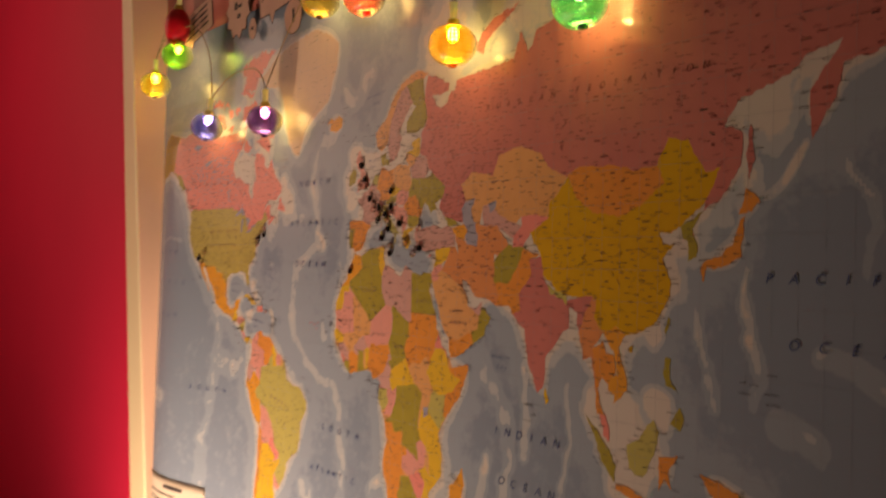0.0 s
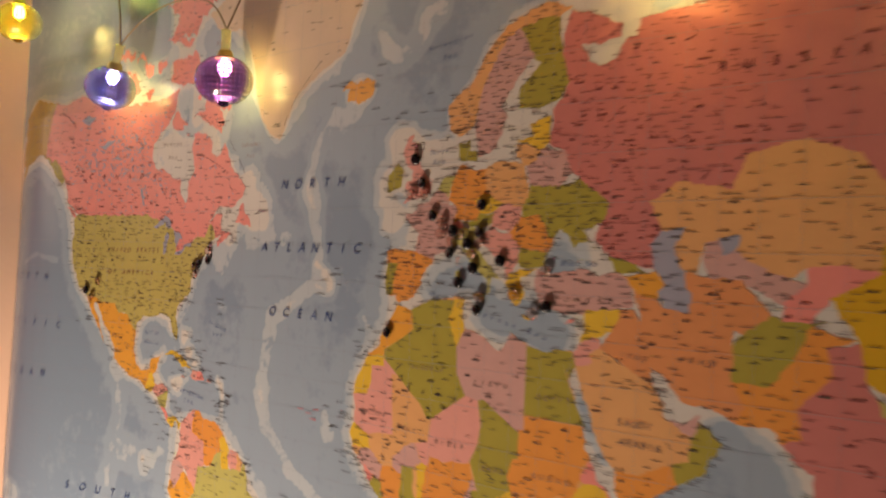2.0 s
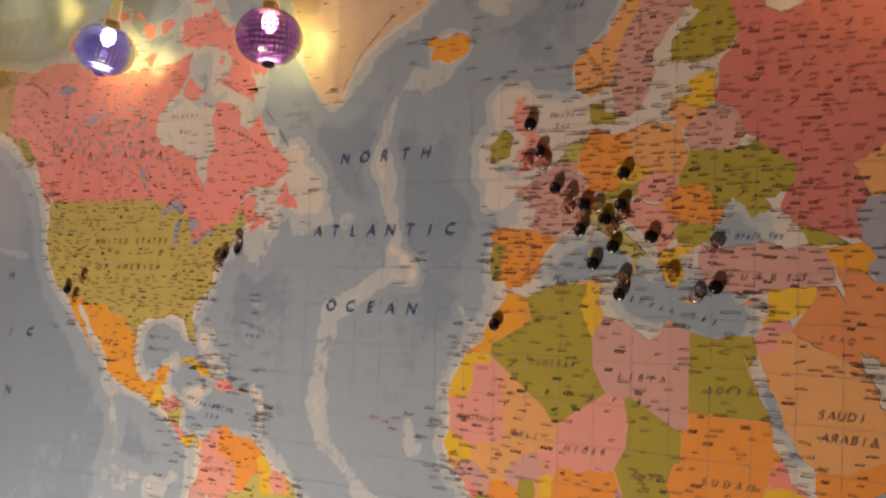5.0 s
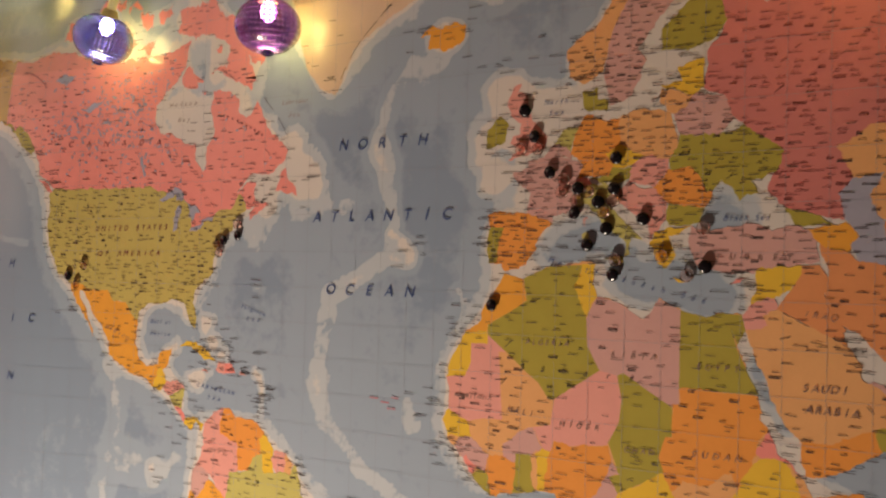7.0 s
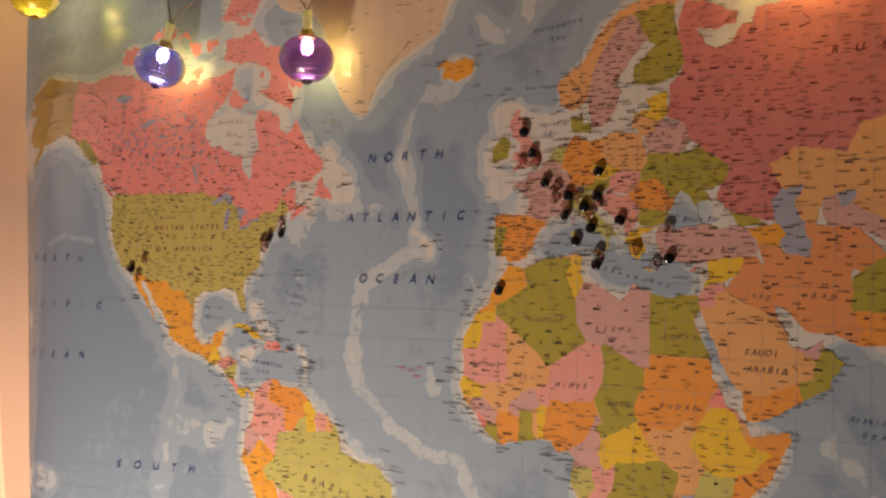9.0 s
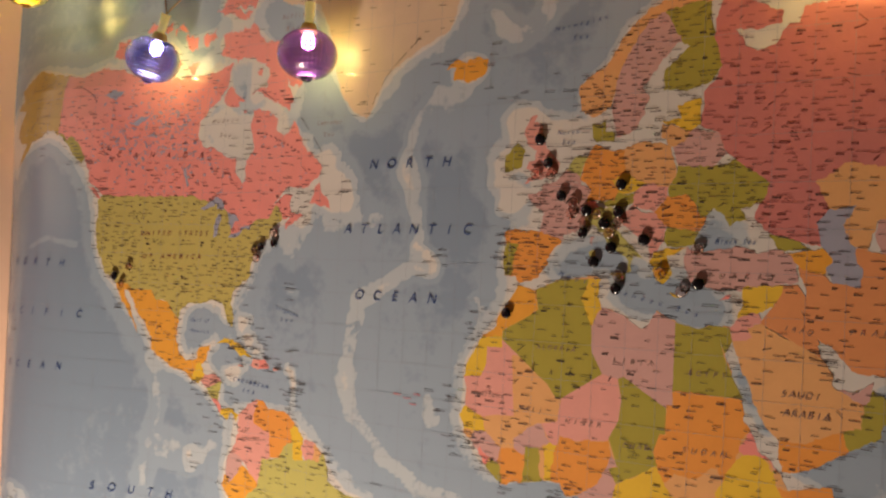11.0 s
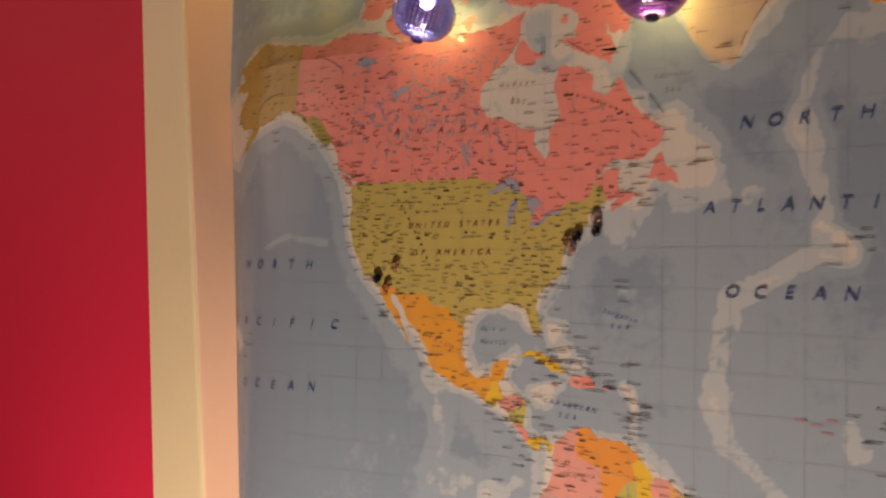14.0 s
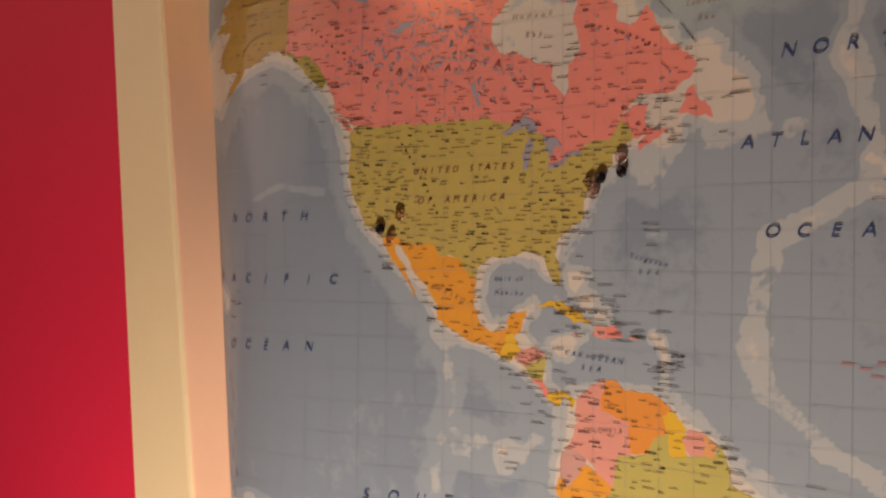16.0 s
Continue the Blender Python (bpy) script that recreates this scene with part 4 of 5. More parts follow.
# broad deep basins and the lighter middle ocean
for lon, lat, rx, ry, f in [(-140, 36, 26, 20, -0.16), (-148, 5, 22, 16, -0.08), (-50, 32, 30, 28, 0.10), (-25, 5, 20, 20, 0.07), (165, 30, 22, 30, -0.12), (-47, 54, 9, 7, -0.14), (-18, 47, 9, 6, -0.12), (-66, 36, 9, 7, -0.12), (-18, 30, 7, 10, -0.08)]:
    shoal = shoal + f * np.exp(-((glon - lon) / rx) ** 2 - ((glat - lat) / ry) ** 2) * (shoal < 0.3)
coords = np.stack([gx, np.zeros_like(gx), gz], -1).reshape(-1, 3)
idx = np.arange(NX * NZ).reshape(NZ, NX)
quads = np.stack([idx[:-1, :-1], idx[:-1, 1:], idx[1:, 1:], idx[1:, :-1]], -1).reshape(-1, 4)
sea_mesh = bpy.data.meshes.new("sheet")
sea_mesh.from_pydata(coords.tolist(), [], quads.tolist())
sea_mesh.attributes.new("shoal", "FLOAT", "POINT").data.foreach_set("value", shoal.ravel().astype(np.float32))


def sea_material():
    m = bpy.data.materials.new("printed_sea")
    m.use_nodes = True
    nt = m.node_tree
    b = nt.nodes["Principled BSDF"]
    b.inputs["Roughness"].default_value = 0.21
    b.inputs["Specular IOR Level"].default_value = 0.45
    att = nt.nodes.new("ShaderNodeAttribute")
    att.attribute_name = "shoal"
    geo = nt.nodes.new("ShaderNodeNewGeometry")
    last = att.outputs["Fac"]
    for scale, amp, detail in ((46, 0.26, 6), (130, 0.15, 2), (11, 0.10, 3)):
        n = nt.nodes.new("ShaderNodeTexNoise")
        n.inputs["Scale"].default_value, n.inputs["Detail"].default_value, n.inputs["Roughness"].default_value = scale, detail, 0.6
        nt.links.new(geo.outputs["Position"], n.inputs["Vector"])
        s1 = nt.nodes.new("ShaderNodeMath")
        s1.operation = "SUBTRACT"
        nt.links.new(n.outputs["Fac"], s1.inputs[0])
        s1.inputs[1].default_value = 0.5
        s2 = nt.nodes.new("ShaderNodeMath")
        s2.operation = "MULTIPLY_ADD"
        nt.links.new(s1.outputs[0], s2.inputs[0])
        s2.inputs[1].default_value = amp
        nt.links.new(last, s2.inputs[2])
        last = s2.outputs[0]
    ramp = nt.nodes.new("ShaderNodeValToRGB")
    el = ramp.color_ramp.elements
    el[0].position, el[0].color = 0.0, (*SEA_DEEP, 1)
    el[1].position, el[1].color = 0.075, (*SEA_MID, 1)
    for pos, col in ((0.10, SEA_MID), (0.29, SEA_MID), (0.33, SEA_RIDGE), (0.44, SEA_RIDGE), (0.49, SEA_SHELF)):
        e = el.new(pos)
        e.color = (*col, 1)
    nt.links.new(last, ramp.inputs["Fac"])
    nt.links.new(ramp.outputs["Color"], b.inputs["Base Color"])
    fine = nt.nodes.new("ShaderNodeTexNoise")
    fine.inputs["Scale"].default_value = 420
    nt.links.new(geo.outputs["Position"], fine.inputs["Vector"])
    bp = nt.nodes.new("ShaderNodeBump")
    bp.inputs["Strength"].default_value, bp.inputs["Distance"].default_value = 0.06, 0.001
    nt.links.new(fine.outputs["Fac"], bp.inputs["Height"])
    nt.links.new(bp.outputs["Normal"], b.inputs["Normal"])
    return m


SEA_DEEP, SEA_MID, SEA_RIDGE, SEA_SHELF = (0.250, 0.319, 0.416), (0.320, 0.392, 0.483), (0.475, 0.525, 0.57), (0.66, 0.62, 0.58)
sea_mesh.materials.append(sea_material())
sheet = new("sheet", sea_mesh)
sheet.parent, sheet.matrix_parent_inverse = world_map, map_inv
tagged(sheet, "grey-blue printed sea with pale shelves and ridges")
backing = part("backing", box(LEFT, RIGHT, 0.002, 0.010, LOW, HIGH), PLASTER, world_map, "stiff pale backing board")
backing.matrix_parent_inverse = map_inv


# ---- the net of meridians and parallels, and the names ----
def ribbons(name, lines, width, ink, y, label):
    bm = bmesh.new()
    for a, b in lines:
        d = (b - a).normalized()
        n = Vector((-d.z, 0, d.x)) * width / 2
        bm.faces.new([bm.verts.new(p + Vector((0, -y, 0))) for p in (a - n, b - n, b + n, a + n)])
    ob = part(name, bm, ink, world_map, label)
    ob.matrix_parent_inverse = map_inv
    return tagged(ob, kind="stuff")


lon_lines = [(Vector((spot(lon, 0).x, 0, LOW + 0.01)), Vector((spot(lon, 0).x, 0, HIGH - 0.01))) for lon in np.arange(-170, 186, 6)]
lat_lines = [(Vector((LEFT + 0.003, 0, spot(0, lat).z + TILT * LEFT)), Vector((RIGHT - 0.003, 0, spot(0, lat).z + TILT * RIGHT))) for lat in (-49, -43.5, -38, -32.5, -27, -21.5, -16, -10.5, -5, 0, 5.5, 11, 16.5, 22, 27.5, 33, 38.5, 44, 49.5, 55, 60.5, 66, 71.5, 77)]
ribbons("meridian_net", lon_lines, 0.00017, LINE_INK, 0.00056, "thin grey meridian lines")
ribbons("parallel_net", lat_lines, 0.00017, LINE_INK, 0.00057, "thin grey parallel lines")

rng = random.Random(7)
DENSE = {"khaki": 38, "coral": 92, "amber": 70, "orange": 70, "ochre": 110, "rose": 24, "pink": 80, "mauve": 70, "yellow": 75, "gold": 75, "olive": 85, "lime": 80, "brick": 80, "peach": 85, "ice": 400}


def area_of(poly):
    q = [spot(*p) for p in poly]
    return abs(sum(a.x * b.z - b.x * a.z for a, b in zip(q, q[1:] + q[:1]))) / 2


def name_bar(bm, x, z, length, height, tilt, y):
    """A name too small to read: a row of little bars."""
    c, s = math.cos(tilt), math.sin(tilt)
    u = 0.0
    while u < length:
        w = rng.uniform(0.0005, 0.0009)
        h = height * (1.3 if u == 0.0 else rng.uniform(0.85, 1.1))
        cs = [(u, 0), (u + w, 0), (u + w, h), (u, h)]
        bm.faces.new([bm.verts.new((x + a * c - b * s, -y, z + a * s + b * c)) for a, b in cs])
        u += w + rng.uniform(0.0001, 0.0003)


# room kept free round the larger country names
CLEARED = [(-112, 41.2, -87, 44.2), (-109.5, 36.8, -88, 39.9), (-121, 54.7, -91, 57.4), (41, 21, 50.5, 26), (-62, -9, -45, -6), (12.5, 25.8, 22, 28.4), (4, 16.2, 13, 18.7), (26, 14.3, 35, 17), (29, 38.2, 41, 40)]
names_dark, names_red = bmesh.new(), bmesh.new()
rows_of = collections.defaultdict(list)
for ink, poly in LANDS:
    xs, ys = [p[0] for p in poly], [p[1] for p in poly]
    cell = DENSE[ink] * 1e-6 * (0.40 if min(ys) > 34 and min(xs) > -12 and max(xs) < 45 else 1)
    if ink == "khaki":
        cell *= 0.8
    if -20 < min(xs) and max(xs) < 53 and max(ys) < 38:
        cell *= 2.0
    count = max(1, int(area_of(poly) / cell))
    made, tries = 0, 0
    while made < count and tries < count * 12:
        tries += 1
        lon, lat = rng.uniform(min(xs), max(xs)), rng.uniform(min(ys), max(ys))
        if not inside(poly, np.array([lon]), np.array([lat]))[0]:
            continue
        if ink == "rose" and lon > 65 and rng.random() < 0.78:
            made += 1
            continue
        if any(a < lon < c and b < lat < d for a, b, c, d in CLEARED):
            made += 1
            continue
        p = spot(lon, lat)
        if not (LEFT + 0.012 < p.x < RIGHT - 0.012 and p.z < HIGH - 0.01):
            made += 1
            continue
        if any(abs(p.x - u) < 0.0062 and abs(p.z - w) < 0.0019 for u, w in rows_of[int(p.z / 0.004) - 1] + rows_of[int(p.z / 0.004)] + rows_of[int(p.z / 0.004) + 1]):
            continue
        rows_of[int(p.z / 0.004)].append((p.x, p.z))
        length = rng.choice((0.0028, 0.0036, 0.0045, 0.0054, 0.0068))
        height = 0.00056 if rng.random() < 0.86 else 0.0011
        tilt = rng.gauss(0, 0.02) if rng.random() < 0.96 else rng.uniform(-0.9, 0.9)
        name_bar(names_red if (ink == "coral" and rng.random() < 0.6) or (ink == "rose" and rng.random() < 0.9) else names_dark, p.x - length / 2, p.z, length, height, tilt, 0.00062)
        made += 1
# names of islands and ports set off the coast
for lon, lat, n in [(-23, 16, 7), (-16, 29, 8), (-26, 38.5, 6), (-61.5, 15, 22), (-72, 21, 16), (-76, 24.5, 12), (-66, 18.8, 10), (-79, 21.5, 10), (-85, 14, 8), (-90, 14, 8), (-80, 9, 8), (-64, 32.5, 3), (-92, -1, 4), (-157, 21, 6), (-150, -17, 6), (-168, -14, 12), (-81, 19, 4), (-18, 10, 9), (3, 3.5, 9), (7, 1, 6), (45, -14, 6), (56, -21, 4), (73, 3, 4), (144, 14, 6), (-127, 51, 8),
                    (-134, 57, 8), (-62, 46, 9), (-52, 48, 5), (-8, 61.5, 4), (12, 56.5, 6), (5, 58, 6), (22, 36.5, 8), (-120, 33, 5), (-108, 21, 5), (-79, 32, 5), (-118, 27, 4), (-46, 61, 4), (-88, 11.5, 7), (-83, 6, 6), (-51, 3, 7), (-37, -3, 6), (35, 33, 5), (50, 27.5, 8), (-16, 13, 9), (-10, 5, 8), (-131, 54, 7), (-71, 17, 6), (4, 54.5, 8), (10, 57, 6), (19, 57, 9), (12, 40, 8), (18, 38, 6), (5, 42, 6), (15, 42, 5), (25, 38, 8), (30, 35.5, 6), (34, 35.5, 5), (-10, 52, 6), (-3, 48.5, 6), (-10, 43, 6), (-9.5, 39, 4), (3, 37.5, 6), (10, 37.5, 6), (1, 61, 4), (22, 60, 6), (38, 46, 4), (-66, 46, 6), (-64, 49, 5), (-79, 55, 3), (-82, 57, 3), (-69, 67, 4), (-16, 65, 4), (-25, 65, 4)]:
    for _ in range(n):
        p = spot(lon + rng.gauss(0, 1.8), lat + rng.gauss(0, 1.6))
        name_bar(names_dark, p.x, p.z, rng.uniform(0.004, 0.011), 0.00062, rng.gauss(0, 0.02), 0.00062)
# names of ports, set from the coast out over the sea
spots_taken = []
for ink, poly in LANDS:
    if ink == "ice" or max(p[1] for p in poly) < -40:
        continue
    for (a, b), (c, d) in zip(poly, poly[1:] + poly[:1]):
        run = math.hypot(c - a, d - b)
        for j in range(max(1, int(run / 1.5))):
            t = (j + rng.random()) / max(1, int(run / 1.5))
            p = spot(a + (c - a) * t, b + (d - b) * t)
            if (b + d) / 2 > 58 and rng.random() < 0.6:
                continue
            free = []
            for side in (-1, 1):
                i, k = int((p.x + side * 0.009 - LEFT) / (RIGHT - LEFT) * (NX - 1)), int((p.z - LOW) / (HIGH - LOW) * (NZ - 1))
                if 4 < i < NX - 5 and 4 < k < NZ - 5 and mask[k, i] < 0.5:
                    free.append(side)
            if len(free) != 1 or any(abs(p.x - u) < 0.010 and abs(p.z - w) < 0.0024 for u, w in spots_taken):
                continue
            spots_taken.append((p.x, p.z))
            length = rng.uniform(0.0035, 0.0075)
            name_bar(names_dark, p.x + 0.0006 if free[0] > 0 else p.x - 0.0006 - length, p.z, length, 0.00062, rng.gauss(0, 0.015), 0.00062)
# names that follow a coast, one behind the other
for coast in ([(-31.3, 69.6), (-34.5, 68.0), (-38.3, 66.0), (-41.7, 63.2), (-43.6, 60.6)], [(-62.6, 60.6), (-58.7, 57.7), (-55.4, 54.6)], [(-75, 65.0), (-68.9, 62.6)], [(-47.9, 60.4), (-44.5, 60.0)]):
    for (a, b), (c, d) in zip(coast, coast[1:]):
        p, q = spot(a, b), spot(c, d)
        tilt = math.atan2(q.z - p.z, q.x - p.x)
        name_bar(names_dark, p.x, p.z, (q - p).length * rng.uniform(0.5, 0.8), 0.0006, tilt, 0.00062)
# steep names down the sheet's left margin
for i in range(8):
    name_bar(names_dark, -0.582 + 0.004 * (i % 2) + 0.0016 * i, 1.372 - 0.0155 * i, rng.uniform(0.006, 0.010), 0.0009, rng.uniform(-1.5, -1.25), 0.00062)
# a few names in red off the African coast
names_bright = bmesh.new()
for lon, lat in ((-33.5, 16.6), (-31, 16.1), (-28.6, 16.9), (-29.5, 15.2)):
    p = spot(lon, lat)
    name_bar(names_bright, p.x, p.z, 0.006, 0.0007, 0.0, 0.00062)
# small lakes strewn over the Canadian shield
ponds = bmesh.new()
for _ in range(640):
    lon, lat = rng.gauss(-101, 13), rng.gauss(59, 4.5)
    if inside(CANADA_SOUTH + CANADA_EAST + CANADA_ARCTIC, np.array([lon]), np.array([lat]))[0]:
        p, r, turn = spot(lon, lat), rng.uniform(0.0005, 0.0019), rng.uniform(0, 3)
        ring = [(r * rng.uniform(0.5, 1.3) * math.cos(a), 0.6 * r * rng.uniform(0.5, 1.3) * math.sin(a)) for a in [i * math.pi / 4 for i in range(8)]]
        ponds.faces.new([ponds.verts.new((p.x + u * math.cos(turn) - v * math.sin(turn), -0.00052, p.z + u * math.sin(turn) + v * math.cos(turn))) for u, v in ring])
ob = part("small_lake_print", ponds, INK["lake"], world_map, "tiny grey-blue printed lakes")
ob.matrix_parent_inverse = map_inv
tagged(ob, kind="stuff")
# names of mountain ranges, set letter by letter along arcs
for bow, count, a, m, b in ((names_dark, 11, (-156.5, 67.9), (-151, 67.2), (-146.5, 69.0)), (names_dark, 11, (-155, 60.9), (-152.5, 63.4), (-146, 63.2)),
                            (names_red, 13, (-137, 67.4), (-132, 67.6), (-128, 65.0)), (names_red, 10, (-134, 62.6), (-129, 60.5), (-121, 55.0)),
                            (names_red, 9, (-73, 58.5), (-67, 57.0), (-63.0, 55.5)), (names_dark, 12, (-114, 47), (-109, 42), (-105.5, 36))):
    for k in range(count):
        f = k / (count - 1)
        lon, lat = ((1 - f) ** 2 * a[i] + 2 * f * (1 - f) * m[i] + f * f * b[i] for i in (0, 1))
        p = spot(lon, lat)
        name_bar(bow, p.x - 0.0005, p.z, 0.0011, 0.0013, 0.0, 0.00063)
for lon, lat, length in ((-152.5, 66.2, 0.012), (-152, 64.8, 0.0085), (-147.5, 57.6, 0.008), (-147.3, 56.3, 0.0075)):
    p = spot(lon, lat)
    name_bar(names_dark, p.x - length / 2, p.z, length, 0.0008, 0.03, 0.00063)
for nm, bm, ink, label in (("fine_print", names_dark, BLACK_INK, "tiny black place names"), ("dark_red_print", names_red, MAROON_INK, "tiny dark red place names"), ("red_print", names_bright, RED_INK, "tiny bright red names")):
    ob = part(nm, bm, ink, world_map, label)
    ob.matrix_parent_inverse = map_inv
    tagged(ob, kind="stuff")

LETTERS = {}


def letter(ch):
    if ch not in LETTERS:
        cu = bpy.data.curves.new("letter", "FONT")
        cu.body, cu.size, cu.shear, cu.offset, cu.align_x = ch, 1.0, 0.24, 0.0, "CENTER"
        cu.fill_mode = "FRONT"
        ob = bpy.data.objects.new("letter", cu)
        me = bpy.data.meshes.new_from_object(ob)
        LETTERS[ch] = ([v.co.copy() for v in me.vertices], [tuple(p.vertices) for p in me.polygons])
        bpy.data.objects.remove(ob)
        bpy.data.meshes.remove(me)
        bpy.data.curves.remove(cu)
    return LETTERS[ch]


def word(text, lon0, lat0, lon1, lat1, height, ink, y=0.00068, name="lettering", parent=None, inverse=None, at=None):
    """Letters spread evenly from one place to another."""
    a, b = (spot(lon0, lat0), spot(lon1, lat1)) if at is None else at
    bm = bmesh.new()
    single = height >= 0.005
    size = height / 0.70
    tilt = math.atan2(b.z - a.z, b.x - a.x)
    for i, ch in enumerate(text):
        if ch == " ":
            continue
        c = a.lerp(b, i / max(1, len(text) - 1))
        vs, fs = letter(ch)
        made = []
        for v in vs:
            u, w = v.x * size, (v.y - 0.35) * size
            made.append(bm.verts.new((c.x + u * math.cos(tilt) - w * math.sin(tilt), -y, c.z + u * math.sin(tilt) + w * math.cos(tilt))))
        for f in fs:
            if len(set(f)) > 2:
                bm.faces.new([made[k] for k in f])
        if single:
            ob = part("letter", bm, ink, parent or world_map, "printed letter " + ch)
            ob.matrix_parent_inverse = inverse or map_inv
            bm = bmesh.new()
    if not single:
        ob = tagged(part(name, bm, ink, parent or world_map, "printed word " + text.title()), kind="stuff")
        ob.matrix_parent_inverse = inverse or map_inv


for text, lon0, lat0, lon1, lat1, h, ink in [
    ("NORTH", -41.7, 53.3, -23.4, 53.3, 0.0076, BLUE_INK), ("ATLANTIC", -47.8, 43.6, -17.8, 43.6, 0.0076, BLUE_INK), ("OCEAN", -43.9, 32.9, -25.4, 32.9, 0.0076, BLUE_INK),
    ("NORTH", -157.2, 36.1, -135.1, 36.1, 0.0072, BLUE_INK), ("PACIFIC", -163.4, 25.7, -127.8, 25.9, 0.0072, BLUE_INK), ("OCEAN", -157.2, 13.8, -133.4, 14.6, 0.0072, BLUE_INK),
    ("SOUTH", -120.2, -9.9, -97.3, -9.5, 0.0076, BLUE_INK), ("UNITED STATES", -110, 42.3, -90, 42.5, 0.0044, MAROON_INK), ("OF AMERICA", -109, 38.0, -92, 38.2, 0.0044, MAROON_INK),
    ("CANADA", -119, 56.2, -93, 55.8, 0.005, MAROON_INK), ("BRAZIL", -60.5, -7.6, -47.3, -9.5, 0.006, GREY_INK), ("COLOMBIA", -75.5, 4.2, -69, 4.6, 0.003, GREY_INK),
    ("MEXICO", -106, 25, -100, 23, 0.003, GREY_INK), ("Hudson", -89.5, 61, -82.5, 61, 0.0036, GREY_INK), ("Bay", -87, 58.8, -84.4, 58.8, 0.0036, GREY_INK),
    ("Baffin", -69.5, 74.5, -63.5, 74.5, 0.0036, GREY_INK), ("Bay", -68, 73, -65, 73, 0.0036, GREY_INK), ("Labrador", -57.4, 59.7, -51.3, 59.7, 0.0034, GREY_INK), ("Sea", -55.5, 58, -53.3, 58, 0.0034, GREY_INK),
    ("Sahara", -2, 23.2, 17.3, 22.9, 0.004, BLACK_INK), ("ALGERIA", -1, 26.7, 6.1, 26.7, 0.0034, GREY_INK), ("LIBYA", 14.2, 25.7, 20.8, 25.7, 0.0036, GREY_INK), ("EGYPT", 27.9, 24.9, 33.5, 24.9, 0.0034, GREY_INK),
    ("NIGER", 5.6, 15.9, 11.7, 15.9, 0.0034, GREY_INK), ("MALI", -4.1, 17.1, 0, 16.9, 0.0034, GREY_INK), ("CHAD", 16.8, 13.5, 20.8, 13.5, 0.0034, GREY_INK), ("MAURITANIA", -14.7, 18.4, -8.1, 18.4, 0.0028, GREY_INK),
    ("SUDAN", 27.4, 14, 34, 14, 0.0036, GREY_INK), ("SAUDI", 43.2, 23.3, 48.3, 23.3, 0.0042, GREY_INK), ("ARABIA", 43.7, 20.8, 49.8, 20.8, 0.0042, GREY_INK), ("IRAQ", 43.2, 31.8, 46.8, 31.4, 0.003, GREY_INK), ("IRAN", 52.9, 31.8, 57.9, 31.8, 0.0034, GREY_INK),
    ("TURKEY", 30.5, 38, 40.7, 38, 0.0034, GREY_INK), ("Black Sea", 31.5, 42.4, 37.6, 42.4, 0.0032, BLUE_INK), ("North", 1.5, 56.4, 5.1, 56.4, 0.003, BLUE_INK), ("Sea", 2.3, 55.2, 4.4, 55.2, 0.003, BLUE_INK), ("Norwegian", 0, 68.6, 9.7, 69.3, 0.0034, BLUE_INK), ("Sea", 3.6, 67.4, 6.1, 67.5, 0.0034, BLUE_INK),
    ("Mediterranean Sea", 3, 37.5, 28.5, 32.9, 0.0032, BLUE_INK), ("Gulf of", -93, 26.3, -88, 26.3, 0.0032, BLUE_INK), ("Mexico", -93, 24.2, -88, 24.2, 0.0032, BLUE_INK), ("Sargasso", -67, 29.8, -61, 28.6, 0.0032, BLUE_INK), ("Sea", -65.5, 27.6, -62.5, 27.6, 0.0032, BLUE_INK),
    ("CARIBBEAN", -79, 15.6, -69, 14.8, 0.0034, BLUE_INK), ("SEA", -76, 13.6, -73, 13.4, 0.0034, BLUE_INK), ("RUSSIAN FEDERATION", 57.5, 62.4, 130.6, 62.4, 0.0056, MAROON_INK), ("Arabian", 61, 14.5, 67.1, 14.5, 0.0036, BLUE_INK), ("Sea", 63, 12.4, 66.1, 12.4, 0.0036, BLUE_INK),
    ("PACIFIC", 147.5, 32.2, 182, 32.2, 0.0072, BLUE_INK), ("OCEAN", 153.5, 22.4, 179.8, 22.4, 0.0072, BLUE_INK), ("ATLANTIC", -30.5, -24.1, -5.1, -24.1, 0.0076, BLUE_INK), ("INDIAN", 62.7, -1.4, 84.7, -1.4, 0.0076, BLUE_INK), ("OCEAN", 65, -12, 83, -12, 0.0076, BLUE_INK), ("SOUTH", -23.7, -12.1, -2.7, -12.1, 0.0076, BLUE_INK)]:
    word(text, lon0, lat0, lon1, lat1, h, ink)

# red date line at the sheet's left side
ribbons("date_line", [(spot(-166.5, -3), spot(-162.6, -19)), (spot(-169, 1), spot(-166, 1))], 0.0006, RED_INK, 0.00066, "thin red date line")


# ---- pins ----
PIN_BLACK = material("black_pin_plastic", (0.008, 0.007, 0.009), 0.16, var=0.1, scale=200)
PIN_STEEL = material("pin_steel", (0.6, 0.58, 0.55), 0.3, metal=1.0)


